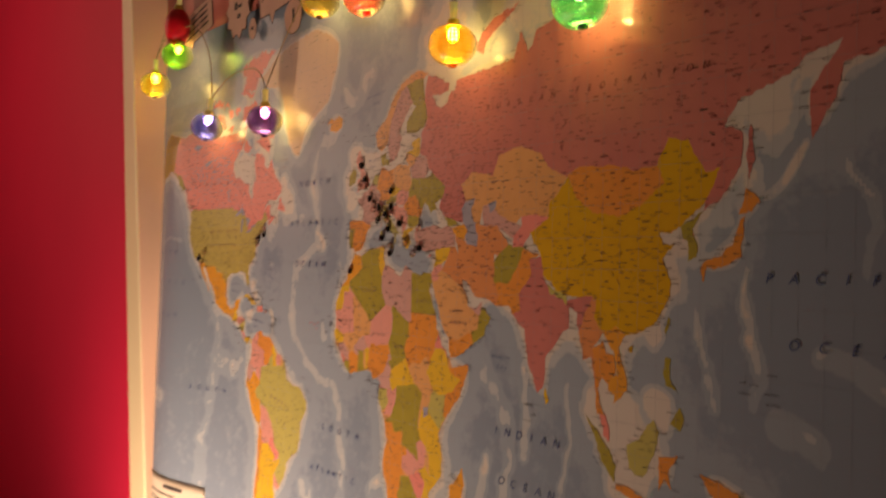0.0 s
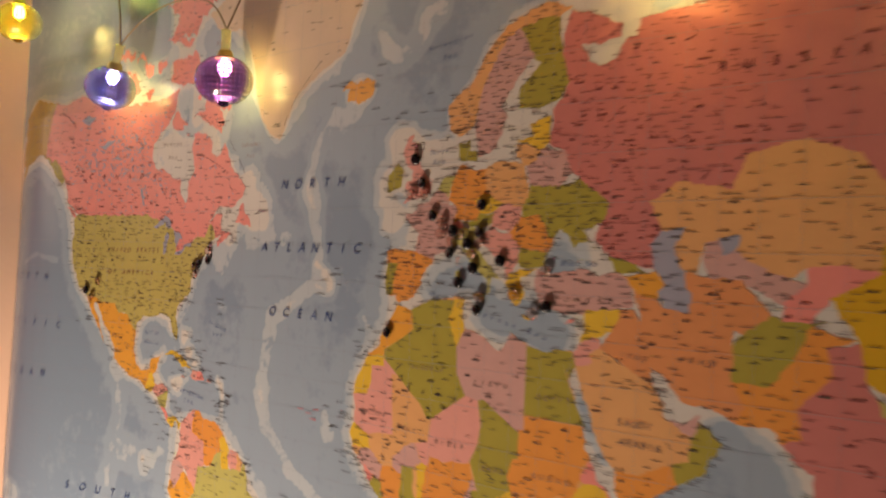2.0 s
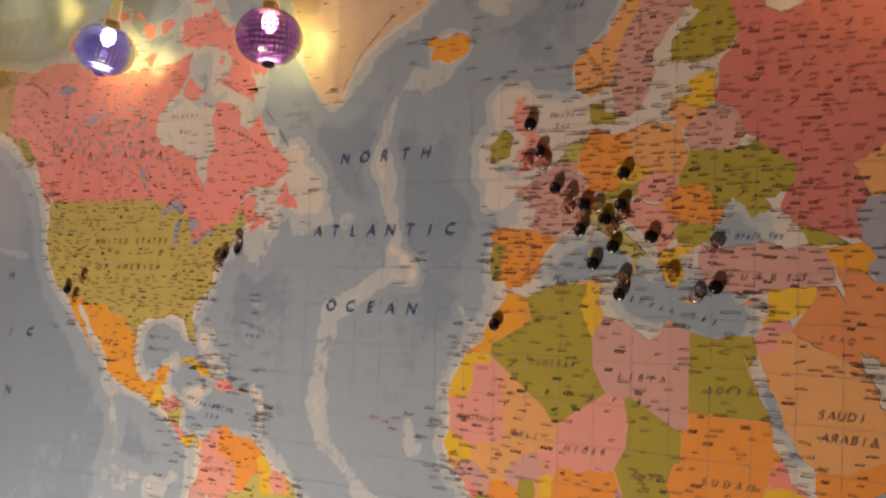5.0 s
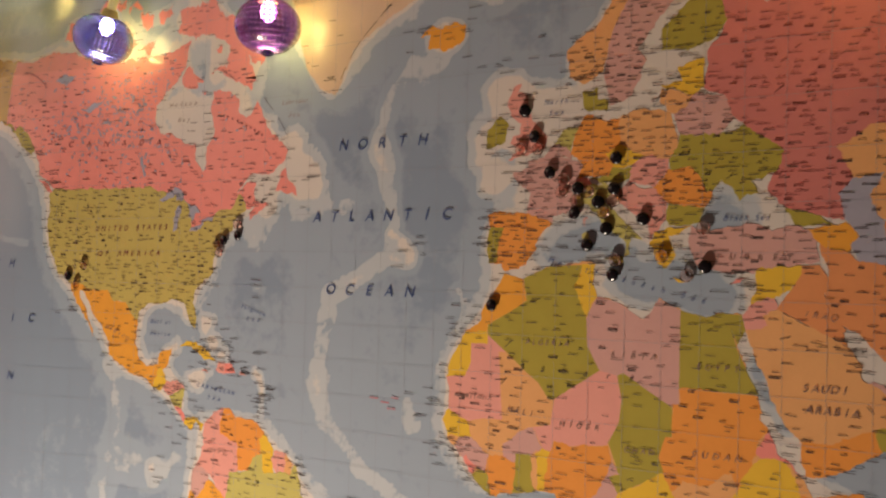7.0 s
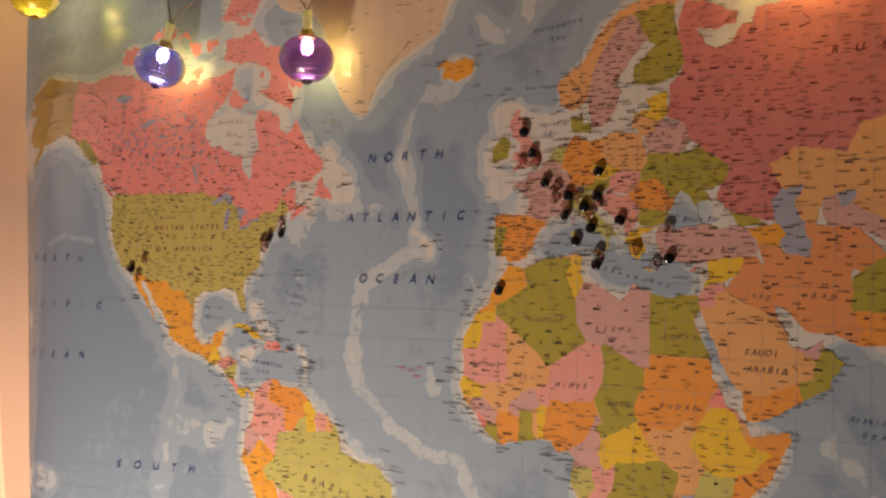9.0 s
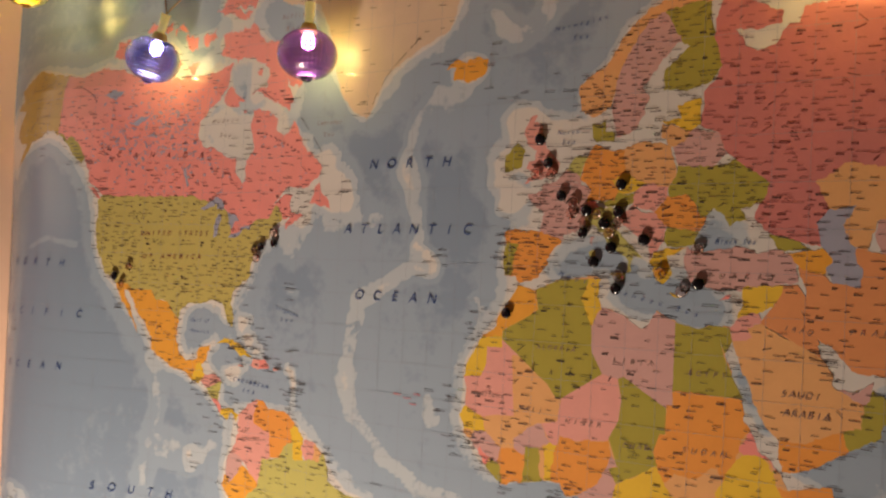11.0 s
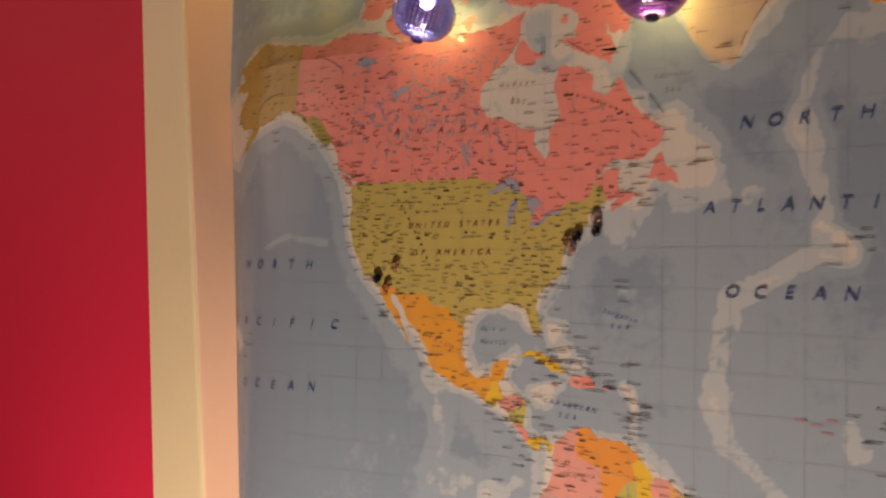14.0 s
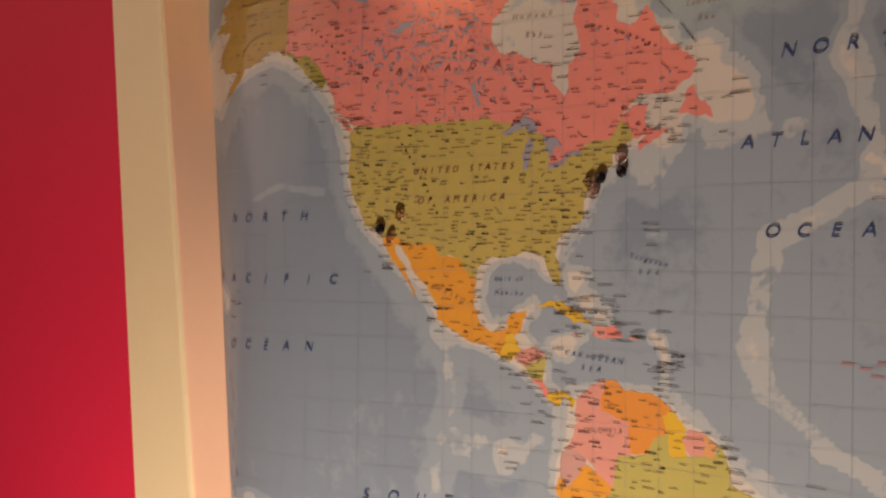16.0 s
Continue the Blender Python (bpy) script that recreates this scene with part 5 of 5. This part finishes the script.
def tinted_plastic(name, colour, clear, gloss_rough=0.08, comb=0.0, cells=0.75, cell_tint=(1.0, 0.84, 0.40)):
    """See-through coloured plastic: light passes tinted, a part scatters, the surface is glossy."""
    m = bpy.data.materials.new(name)
    m.use_nodes = True
    nt = m.node_tree
    nt.nodes.remove(nt.nodes["Principled BSDF"])
    out = nt.nodes["Material Output"]
    tr = nt.nodes.new("ShaderNodeBsdfTransparent")
    tr.inputs["Color"].default_value = (*colour, 1)
    tl = nt.nodes.new("ShaderNodeBsdfTranslucent")
    tl.inputs["Color"].default_value = (*colour, 1)
    gl = nt.nodes.new("ShaderNodeBsdfGlossy")
    gl.inputs["Roughness"].default_value = gloss_rough
    m1, m2 = nt.nodes.new("ShaderNodeMixShader"), nt.nodes.new("ShaderNodeMixShader")
    fr = nt.nodes.new("ShaderNodeFresnel")
    fr.inputs["IOR"].default_value = 1.5
    nt.links.new(tl.outputs[0], m1.inputs[1])
    nt.links.new(tr.outputs[0], m1.inputs[2])
    m1.inputs["Fac"].default_value = clear
    nt.links.new(fr.outputs[0], m2.inputs["Fac"])
    nt.links.new(m1.outputs[0], m2.inputs[1])
    nt.links.new(gl.outputs[0], m2.inputs[2])
    nt.links.new(m2.outputs[0], out.inputs["Surface"])
    if comb:
        # a moulded net of crossing spirals: thin clear cells between coloured bars
        def math_node(op, x, y=0.0, z=0.0):
            n = nt.nodes.new("ShaderNodeMath")
            n.operation = op
            for i, v in enumerate((x, y, z)):
                if isinstance(v, (int, float)):
                    n.inputs[i].default_value = v
                else:
                    nt.links.new(v, n.inputs[i])
            return n.outputs[0]

        tc = nt.nodes.new("ShaderNodeTexCoord")
        sep = nt.nodes.new("ShaderNodeSeparateXYZ")
        nt.links.new(tc.outputs["Object"], sep.inputs[0])
        around = math_node("MULTIPLY", math_node("ARCTAN2", sep.outputs[1], sep.outputs[0]), 20.0)
        up = math_node("MULTIPLY", sep.outputs[2], 830.0)
        one = math_node("SINE", math_node("ADD", around, up))
        two = math_node("SINE", math_node("SUBTRACT", around, up))
        net = math_node("MULTIPLY_ADD", math_node("MULTIPLY", one, two), 0.5, 0.5)
        cr = nt.nodes.new("ShaderNodeValToRGB")
        thin = tuple((1 - cells) * c + cells * w for c, w in zip(colour, cell_tint))
        cr.color_ramp.elements[0].position, cr.color_ramp.elements[0].color = 0.46, (*[0.62 * c for c in colour], 1)
        cr.color_ramp.elements[1].position, cr.color_ramp.elements[1].color = 0.72, (*thin, 1)
        nt.links.new(net, cr.inputs["Fac"])
        # the half towards the wall is left almost clear
        back = nt.nodes.new("ShaderNodeMapRange")
        back.inputs["From Min"].default_value, back.inputs["From Max"].default_value = 0.003, 0.010
        nt.links.new(sep.outputs[1], back.inputs["Value"])
        tint = nt.nodes.new("ShaderNodeMix")
        tint.data_type = "RGBA"
        nt.links.new(back.outputs["Result"], tint.inputs["Factor"])
        nt.links.new(cr.outputs["Color"], tint.inputs["A"])
        wall_side = nt.nodes.new("ShaderNodeValToRGB")
        clear_cell = [0.15 * c + 0.85 * w for c, w in zip(colour, (1.0, 0.94, 0.60))]
        wall_side.color_ramp.elements[0].position, wall_side.color_ramp.elements[0].color = 0.45, (*[0.22 * c for c in clear_cell], 1)
        wall_side.color_ramp.elements[1].position, wall_side.color_ramp.elements[1].color = 0.75, (*clear_cell, 1)
        nt.links.new(net, wall_side.inputs["Fac"])
        nt.links.new(wall_side.outputs["Color"], tint.inputs["B"])
        for n in (tr, tl):
            nt.links.new(tint.outputs["Result"], n.inputs["Color"])
        bp = nt.nodes.new("ShaderNodeBump")
        bp.inputs["Strength"].default_value, bp.inputs["Distance"].default_value = comb, 0.0008
        nt.links.new(net, bp.inputs["Height"])
        for n in (tl, gl, fr):
            nt.links.new(bp.outputs["Normal"], n.inputs["Normal"])
    return m


PIN_CLEAR = tinted_plastic("clear_pin_plastic", (0.99, 0.87, 0.83), 0.95, 0.10)


def ball(rx, rz, segs=24, rings=14, centre=(0, 0, 0), ry=None):
    bm = bmesh.new()
    bmesh.ops.create_uvsphere(bm, u_segments=segs, v_segments=rings, radius=1)
    for v in bm.verts:
        v.co = (centre[0] + v.co.x * rx, centre[1] + v.co.y * (ry or rx), centre[2] + v.co.z * rz)
    return bm


def rod(a, b, r, segs=8, r2=None):
    a, b = Vector(a), Vector(b)
    bm = bmesh.new()
    bmesh.ops.create_cone(bm, cap_ends=True, segments=segs, radius1=r, radius2=r if r2 is None else r2, depth=(b - a).length)
    bm.transform(Matrix.Translation((a + b) / 2) @ (b - a).to_track_quat("Z", "Y").to_matrix().to_4x4())
    return bm


def map_pin(name, mat, label, needle):
    """A ball-headed pin; its base is where it pricks the map, its head stands out along -y."""
    thing = tagged(new(name), label, "pin", "pins in the map")
    part("head", ball(0.0040, 0.0040, 20, 12, (0, -0.0012, 0), 0.0018), mat, thing, smooth=True)
    part("needle", rod((0, 0, 0), (0, -0.002, 0), 0.0005), PIN_STEEL, thing, "thin steel needle")
    return thing


black_pin = map_pin("map_pin", PIN_BLACK, "shiny black ball-headed pin stuck in the map", True)
clear_pin = map_pin("map_pin", PIN_CLEAR, "clear pinkish ball-headed pin stuck in the map", True)
BLACK_AT = [(-2.4, 55.7), (-0.4, 52.6), (2.6, 48.3), (7.7, 46.3), (13.9, 46.1), (7.2, 43.3), (11.2, 44.6), (12.7, 41.4), (9.5, 39.4), (14.0, 35.8), (14.2, 49.6), (18.8, 42.5), (28.7, 36.9), (-7.9, 31.4), (-117.4, 34.0), (-72.6, 40.3), (-68.7, 41.0)]
CLEAR_AT = [(-3.0, 51.2), (0.2, 51.1), (5.1, 47.3), (4.7, 45.9), (13.8, 44.7), (9.6, 45.8), (14.3, 37.6), (21.9, 38.1), (25.9, 35.8), (28.3, 41.3), (-115.1, 32.5), (-113.2, 35.9), (-73.9, 38.3), (-74.6, 39.6), (-68.8, 42.7), (12.2, 43.3), (7.4, 44.9)]
for proto, places in ((black_pin, BLACK_AT), (clear_pin, CLEAR_AT)):
    for i, (lon, lat) in enumerate(places):
        at = spot(lon, lat, -0.0007)
        m = Matrix.Translation(at - Vector((0, float(bulge(at.x, at.z)), 0))) @ pose(0, 0, 0, rng.uniform(-12, 12), 0, rng.uniform(-14, 14))
        if i == 0:
            proto.matrix_basis = m
        else:
            copy_thing(proto, m)

# ---- fairy lights ----
COLLAR = material("collar_plastic", (0.82, 0.76, 0.16), 0.35, var=0.1, scale=90)
NECK = material("pale_neck_glow", (0.86, 0.81, 0.30), 0.22, var=0.12, scale=120)
# a weak emission stands in for lamp light piped through the necks
NECK.node_tree.nodes["Principled BSDF"].inputs["Emission Color"].default_value = (1.0, 0.86, 0.30, 1)
NECK.node_tree.nodes["Principled BSDF"].inputs["Emission Strength"].default_value = 0.22
WIRE = material("clear_wire", (0.34, 0.25, 0.13), 0.2)
LED = bpy.data.materials.new("led_glow")
LED.use_nodes = True
LED.node_tree.nodes["Principled BSDF"].inputs["Emission Color"].default_value = (1.0, 0.84, 0.42, 1)
LED.node_tree.nodes["Principled BSDF"].inputs["Emission Strength"].default_value = 60.0
SHELLS = {
    "blue": (0.15, 0.145, 0.80), "purple": (0.20, 0.055, 0.42), "yellow": (0.88, 0.68, 0.03), "lime": (0.12, 0.80, 0.02),
    "gold": (0.62, 0.42, 0.06), "coral": (0.95, 0.16, 0.12), "orange": (0.95, 0.52, 0.02), "green": (0.02, 0.50, 0.20), "red": (0.62, 0.012, 0.02)}
CLEARNESS = {"blue": 0.93, "purple": 0.93, "gold": 0.92, "green": 0.88}
RED_PLASTIC = material("red_plastic", (0.66, 0.012, 0.025), 0.35, var=0.08, scale=60)


def lantern(colour, x, y, z, lit=True, lean=0.0, power=0.05, tall=0.9):
    thing = tagged(new("fairy_light"), "%s %s plastic ball fairy light hanging against the map" % ("glowing" if lit else "unlit", colour), "fairy light", "string of fairy lights")
    shell_mat = tinted_plastic(colour + "_lantern_plastic", tuple(c ** 1.35 for c in SHELLS[colour]), CLEARNESS.get(colour, 0.88), 0.16, 0.22 if colour in ("blue", "purple") else 0.3, {"blue": 0.30, "purple": 0.22, "green": 0.12}.get(colour, 0.32), {"blue": (0.62, 0.62, 1.0), "purple": (0.85, 0.5, 0.95)}.get(colour, (1.0, 0.84, 0.40))) if lit else RED_PLASTIC
    r = 0.0240 if lit else 0.0195
    bm = ball(r, r * tall, 40, 24)
    for v in bm.verts:  # dimples at the neck and the foot
        q = math.hypot(v.co.x, v.co.y) / r
        if q < 0.42:
            v.co.z *= 0.90 + 0.10 * (q / 0.42) ** 2
    shell = part("shell", bm, shell_mat, thing, colour + " moulded plastic shell", True)
    part("foot", ball(0.0050, 0.0028, 16, 8, (0, 0, -r * tall * 0.94)), shell_mat, shell, smooth=True)
    neck = part("neck", rod((0, 0, r * tall + 0.004), (0, 0, r * tall + 0.021), 0.0036, 14, 0.0042), NECK, thing, "pale yellow plastic neck", True)
    part("collar", rod((0, 0, r * tall - 0.003), (0, 0, r * tall + 0.004), 0.0075, 20, 0.0052), COLLAR, neck, "yellowish collar")
    if lit:
        part("lamp", ball(0.0056, 0.0075, 16, 10, (0, 0, 0.0105)), LED, thing, "warm white lamp", True)
        lp = lamp("fairy_lamp", "POINT", power, (1.0, 0.84, 0.36), pose(0, 0, -0.003), 0.0006)
        lp.parent = thing
    else:
        part("lamp", ball(0.0045, 0.007, 12, 8, (0, 0, 0.009)), WIRE, thing, "dead lamp", True)
    thing.matrix_basis = pose(x, y, z, 0, lean, 0)
    top = thing.matrix_basis @ Vector((0, 0, r * tall + 0.021))
    return top


tops = {}
for key, colour, x, y, z, lit, lean, power in [
    ("yellow", "yellow", -0.545, -0.051, 1.768, True, 0, 0.02), ("lime", "lime", -0.470, -0.045, 1.804, True, 25, 0.024), ("cap", "red", -0.466, -0.047, 1.848, False, 8, 0),
    ("blue", "blue", -0.377, -0.034, 1.685, True, 20, 0.06), ("purple", "purple", -0.202, -0.029, 1.6755, True, 0, 0.055), ("gold", "gold", -0.062, -0.030, 1.804, True, 0, 0.045),
    ("coral", "coral", 0.034, -0.030, 1.787, True, -15, 0.045), ("red", "red", -0.028, -0.034, 1.835, False, 0, 0), ("orange", "orange", 0.191, -0.030, 1.706, True, 0, 0.075), ("green", "green", 0.355, -0.030, 1.711, True, -10, 0.15)]:
    tops[key] = lantern(colour, x, y, z, lit, lean, power, 0.86 if lit else 1.5)


def wire(points, r=0.0007):
    """A thin cable through the points, with a little sag between them."""
    cu = bpy.data.curves.new("cable", "CURVE")
    cu.dimensions, cu.bevel_depth, cu.bevel_resolution = "3D", r, 2
    sp = cu.splines.new("NURBS")
    sp.points.add(len(points) - 1)
    for q, p in zip(sp.points, points):
        q.co = (*p, 1)
    sp.use_endpoint_u, sp.order_u = True, 3
    ob = bpy.data.objects.new("cable", cu)
    me = bpy.data.meshes.new_from_object(ob)
    bpy.data.objects.remove(ob)
    bpy.data.curves.remove(cu)
    return me


cable = tagged(new("light_cable"), "thin clear cable of the fairy lights strung over the map", "cable", "string of fairy lights")
order = ["cap", "yellow", "lime", "blue", "purple", "gold", "red", "coral", "orange", "green"]
end = Vector((0.52, -0.012, 1.80))
stops = [tops[k] for k in order] + [end]
for a, b in zip(stops, stops[1:]):
    mid = (a + b) / 2
    lift = 0.05 if abs(a.x - b.x) > 0.05 else 0.018
    me = wire([a, a.lerp(b, 0.12) + Vector((0, 0.006, 0.022)), a.lerp(b, 0.35) + Vector((0, 0.012, lift * 0.75)), a.lerp(b, 0.65) + Vector((0, 0.012, lift * 0.75)), a.lerp(b, 0.88) + Vector((0, 0.006, 0.022)), b])
    me.materials.append(WIRE)
    seg = new("cable_length", me)
    seg.parent = cable

# ---- paper speech bubbles along the top of the map ----
PAPER = material("bubble_paper", (0.56, 0.35, 0.28), 0.75, var=0.12, scale=50)
PEN = material("black_pen", (0.03, 0.015, 0.015), 0.6)


def bubble(outline, x, z, w, h, y, label, bars=(), text="", turn=0.0):
    """A cut-out paper bubble: its outline runs over 0..1 in both ways."""
    thing = tagged(new("paper_bubble"), label, "paper cut-out", "speech bubbles")
    pts = [Vector(((u - 0.5) * w, 0, (v - 0.5) * h)) for u, v in outline]
    paper = None
    for nm, grow, off, mat in (("sheet", 1.0, 0.0, PAPER), ("edge_line", 1.05, 0.0007, PEN)):
        bm = bmesh.new()
        front = [bm.verts.new((p.x * grow, off - 0.0005, p.z * grow)) for p in pts]
        back = [bm.verts.new((p.x * grow, off, p.z * grow)) for p in pts]
        for i in range(len(pts)):
            j = (i + 1) % len(pts)
            bm.faces.new((front[i], front[j], back[j], back[i]))
        for side in (front, back):
            for tri in tessellate_polygon([[Vector((v.co.x, v.co.z, 0)) for v in side]]):
                if len(set(tri)) == 3:
                    bm.faces.new([side[k] for k in tri])
        cut = part(nm, bm, mat, thing, "" if nm == "sheet" else "inked black outline")
        paper = paper or cut
    for u, v, bw, bh in bars:
        cx, cz = (u - 0.5) * w, (v - 0.5) * h
        part("line_of_writing", box(cx - bw * w / 2, cx + bw * w / 2, -0.0011, -0.0007, cz - bh * h / 2, cz + bh * h / 2), PEN, paper, "unreadable black writing")
    if text:
        word(text, 0, 0, 0, 0, h * 0.34, PEN, 0.0011, "lettering", thing, Matrix.Identity(4), (Vector((-w * 0.33, 0, h * 0.02)), Vector((w * 0.33, 0, h * 0.10))))
    thing.matrix_basis = pose(x, y, z, 0, -turn, 0)
    return thing


ROUND = [(0.5 + 0.5 * math.cos(a) * (1 + 0.04 * math.sin(5 * a)), 0.5 + 0.5 * math.sin(a)) for a in [i * math.pi / 12 for i in range(24)]]
JAGGED = [(0.5 + (0.5 if i % 2 else 0.40) * math.cos(i * math.pi / 11), 0.5 + (0.5 if i % 2 else 0.41) * math.sin(i * math.pi / 11)) for i in range(22)]
SQUARE = [(0.02, 0.1), (0.25, 0.06), (0.3, -0.12), (0.38, 0.05), (0.98, 0.02), (1.0, 0.95), (0.5, 1.0), (0.0, 0.96)]
bubble(SQUARE, -0.446, 1.852, 0.115, 0.050, -0.024, "pink-white paper speech bubble with slanting black writing", [(u, v, w, 0.055) for v in (0.80, 0.62, 0.44, 0.26) for u, w in ((0.20, 0.22), (0.46, 0.20), (0.74, 0.26))], turn=12)
bubble(JAGGED, -0.330, 1.856, 0.080, 0.090, -0.010, "jagged pinkish paper speech bubble with black signs", [(0.44, 0.70, 0.16, 0.05), (0.62, 0.70, 0.10, 0.05), (0.42, 0.54, 0.10, 0.12), (0.58, 0.52, 0.16, 0.05), (0.55, 0.36, 0.12, 0.07)])
bubble(SQUARE, -0.212, 1.868, 0.115, 0.080, -0.0075, "pinkish paper speech bubble that reads hello", [], "HELLO", turn=8)
bubble(ROUND, -0.168, 1.812, 0.045, 0.046, -0.0085, "small pinkish paper speech bubble with an ink stroke", [(0.55, 0.5, 0.12, 0.4)])
bubble(ROUND, -0.285, 1.818, 0.022, 0.030, -0.0085, "tiny round pinkish paper bubble", [(0.5, 0.5, 0.3, 0.15)])

# printed title panel over the map, and the legend at its foot
title = part("title_panel", box(LEFT, -0.105, -0.0006, 0.008, HIGH + 0.0005, 2.02), material("title_print", (0.30, 0.085, 0.065), 0.4, var=0.15, scale=12), world_map, "dull red-brown printed title panel")
title.matrix_parent_inverse = map_inv
legend = part("legend_panel", box(-0.612, -0.398, -0.0009, -0.0007, 1.02, 1.142), material("legend_paper", (0.72, 0.62, 0.5), 0.5), world_map, "pale printed legend panel")
legend.matrix_parent_inverse = map_inv
for i in range(9):
    w = 0.05 if i == 0 else rng.uniform(0.08, 0.16)
    ob = part("legend_line", box(-0.50 if i == 0 else -0.555, -0.50 + w if i == 0 else -0.555 + w, -0.0012, -0.0010, 1.125 - i * 0.011, 1.131 - i * 0.011 if i == 0 else 1.1275 - i * 0.011), BLACK_INK, world_map, "unreadable line of print")
    ob.matrix_parent_inverse = map_inv

# the printed sheet and all that is printed on it follow the bulge
for ob in world_map.children:
    me = ob.data
    if ob.name.startswith("backing") or min(v.co.x for v in me.vertices) > KNOTS[-1]:
        continue
    if len(me.polygons) < 4000:
        bm = bmesh.new()
        bm.from_mesh(me)
        x0, x1 = min(v.co.x for v in bm.verts), max(v.co.x for v in bm.verts)
        z0, z1 = min(v.co.z for v in bm.verts), max(v.co.z for v in bm.verts)
        cuts = [((x, 0, 0), (1, 0, 0)) for x in KNOTS if x0 < x < x1] + [((0, 0, z), (0, 0, 1)) for z in (*np.arange(LOW + 0.03, 1.62, 0.03), *np.arange(1.62, 1.80, 0.01)) if z0 < z < z1]
        for place, normal in cuts:
            bmesh.ops.bisect_plane(bm, geom=bm.verts[:] + bm.edges[:] + bm.faces[:], plane_co=place, plane_no=normal, dist=1e-6)
        bm.to_mesh(me)
        bm.free()
    flat = np.empty(len(me.vertices) * 3, np.float32)
    me.vertices.foreach_get("co", flat)
    flat = flat.reshape(-1, 3)
    flat[:, 1] -= bulge(flat[:, 0], flat[:, 2])
    me.vertices.foreach_set("co", flat.ravel())
    me.polygons.foreach_set("use_smooth", [True] * len(me.polygons))
    me.update()
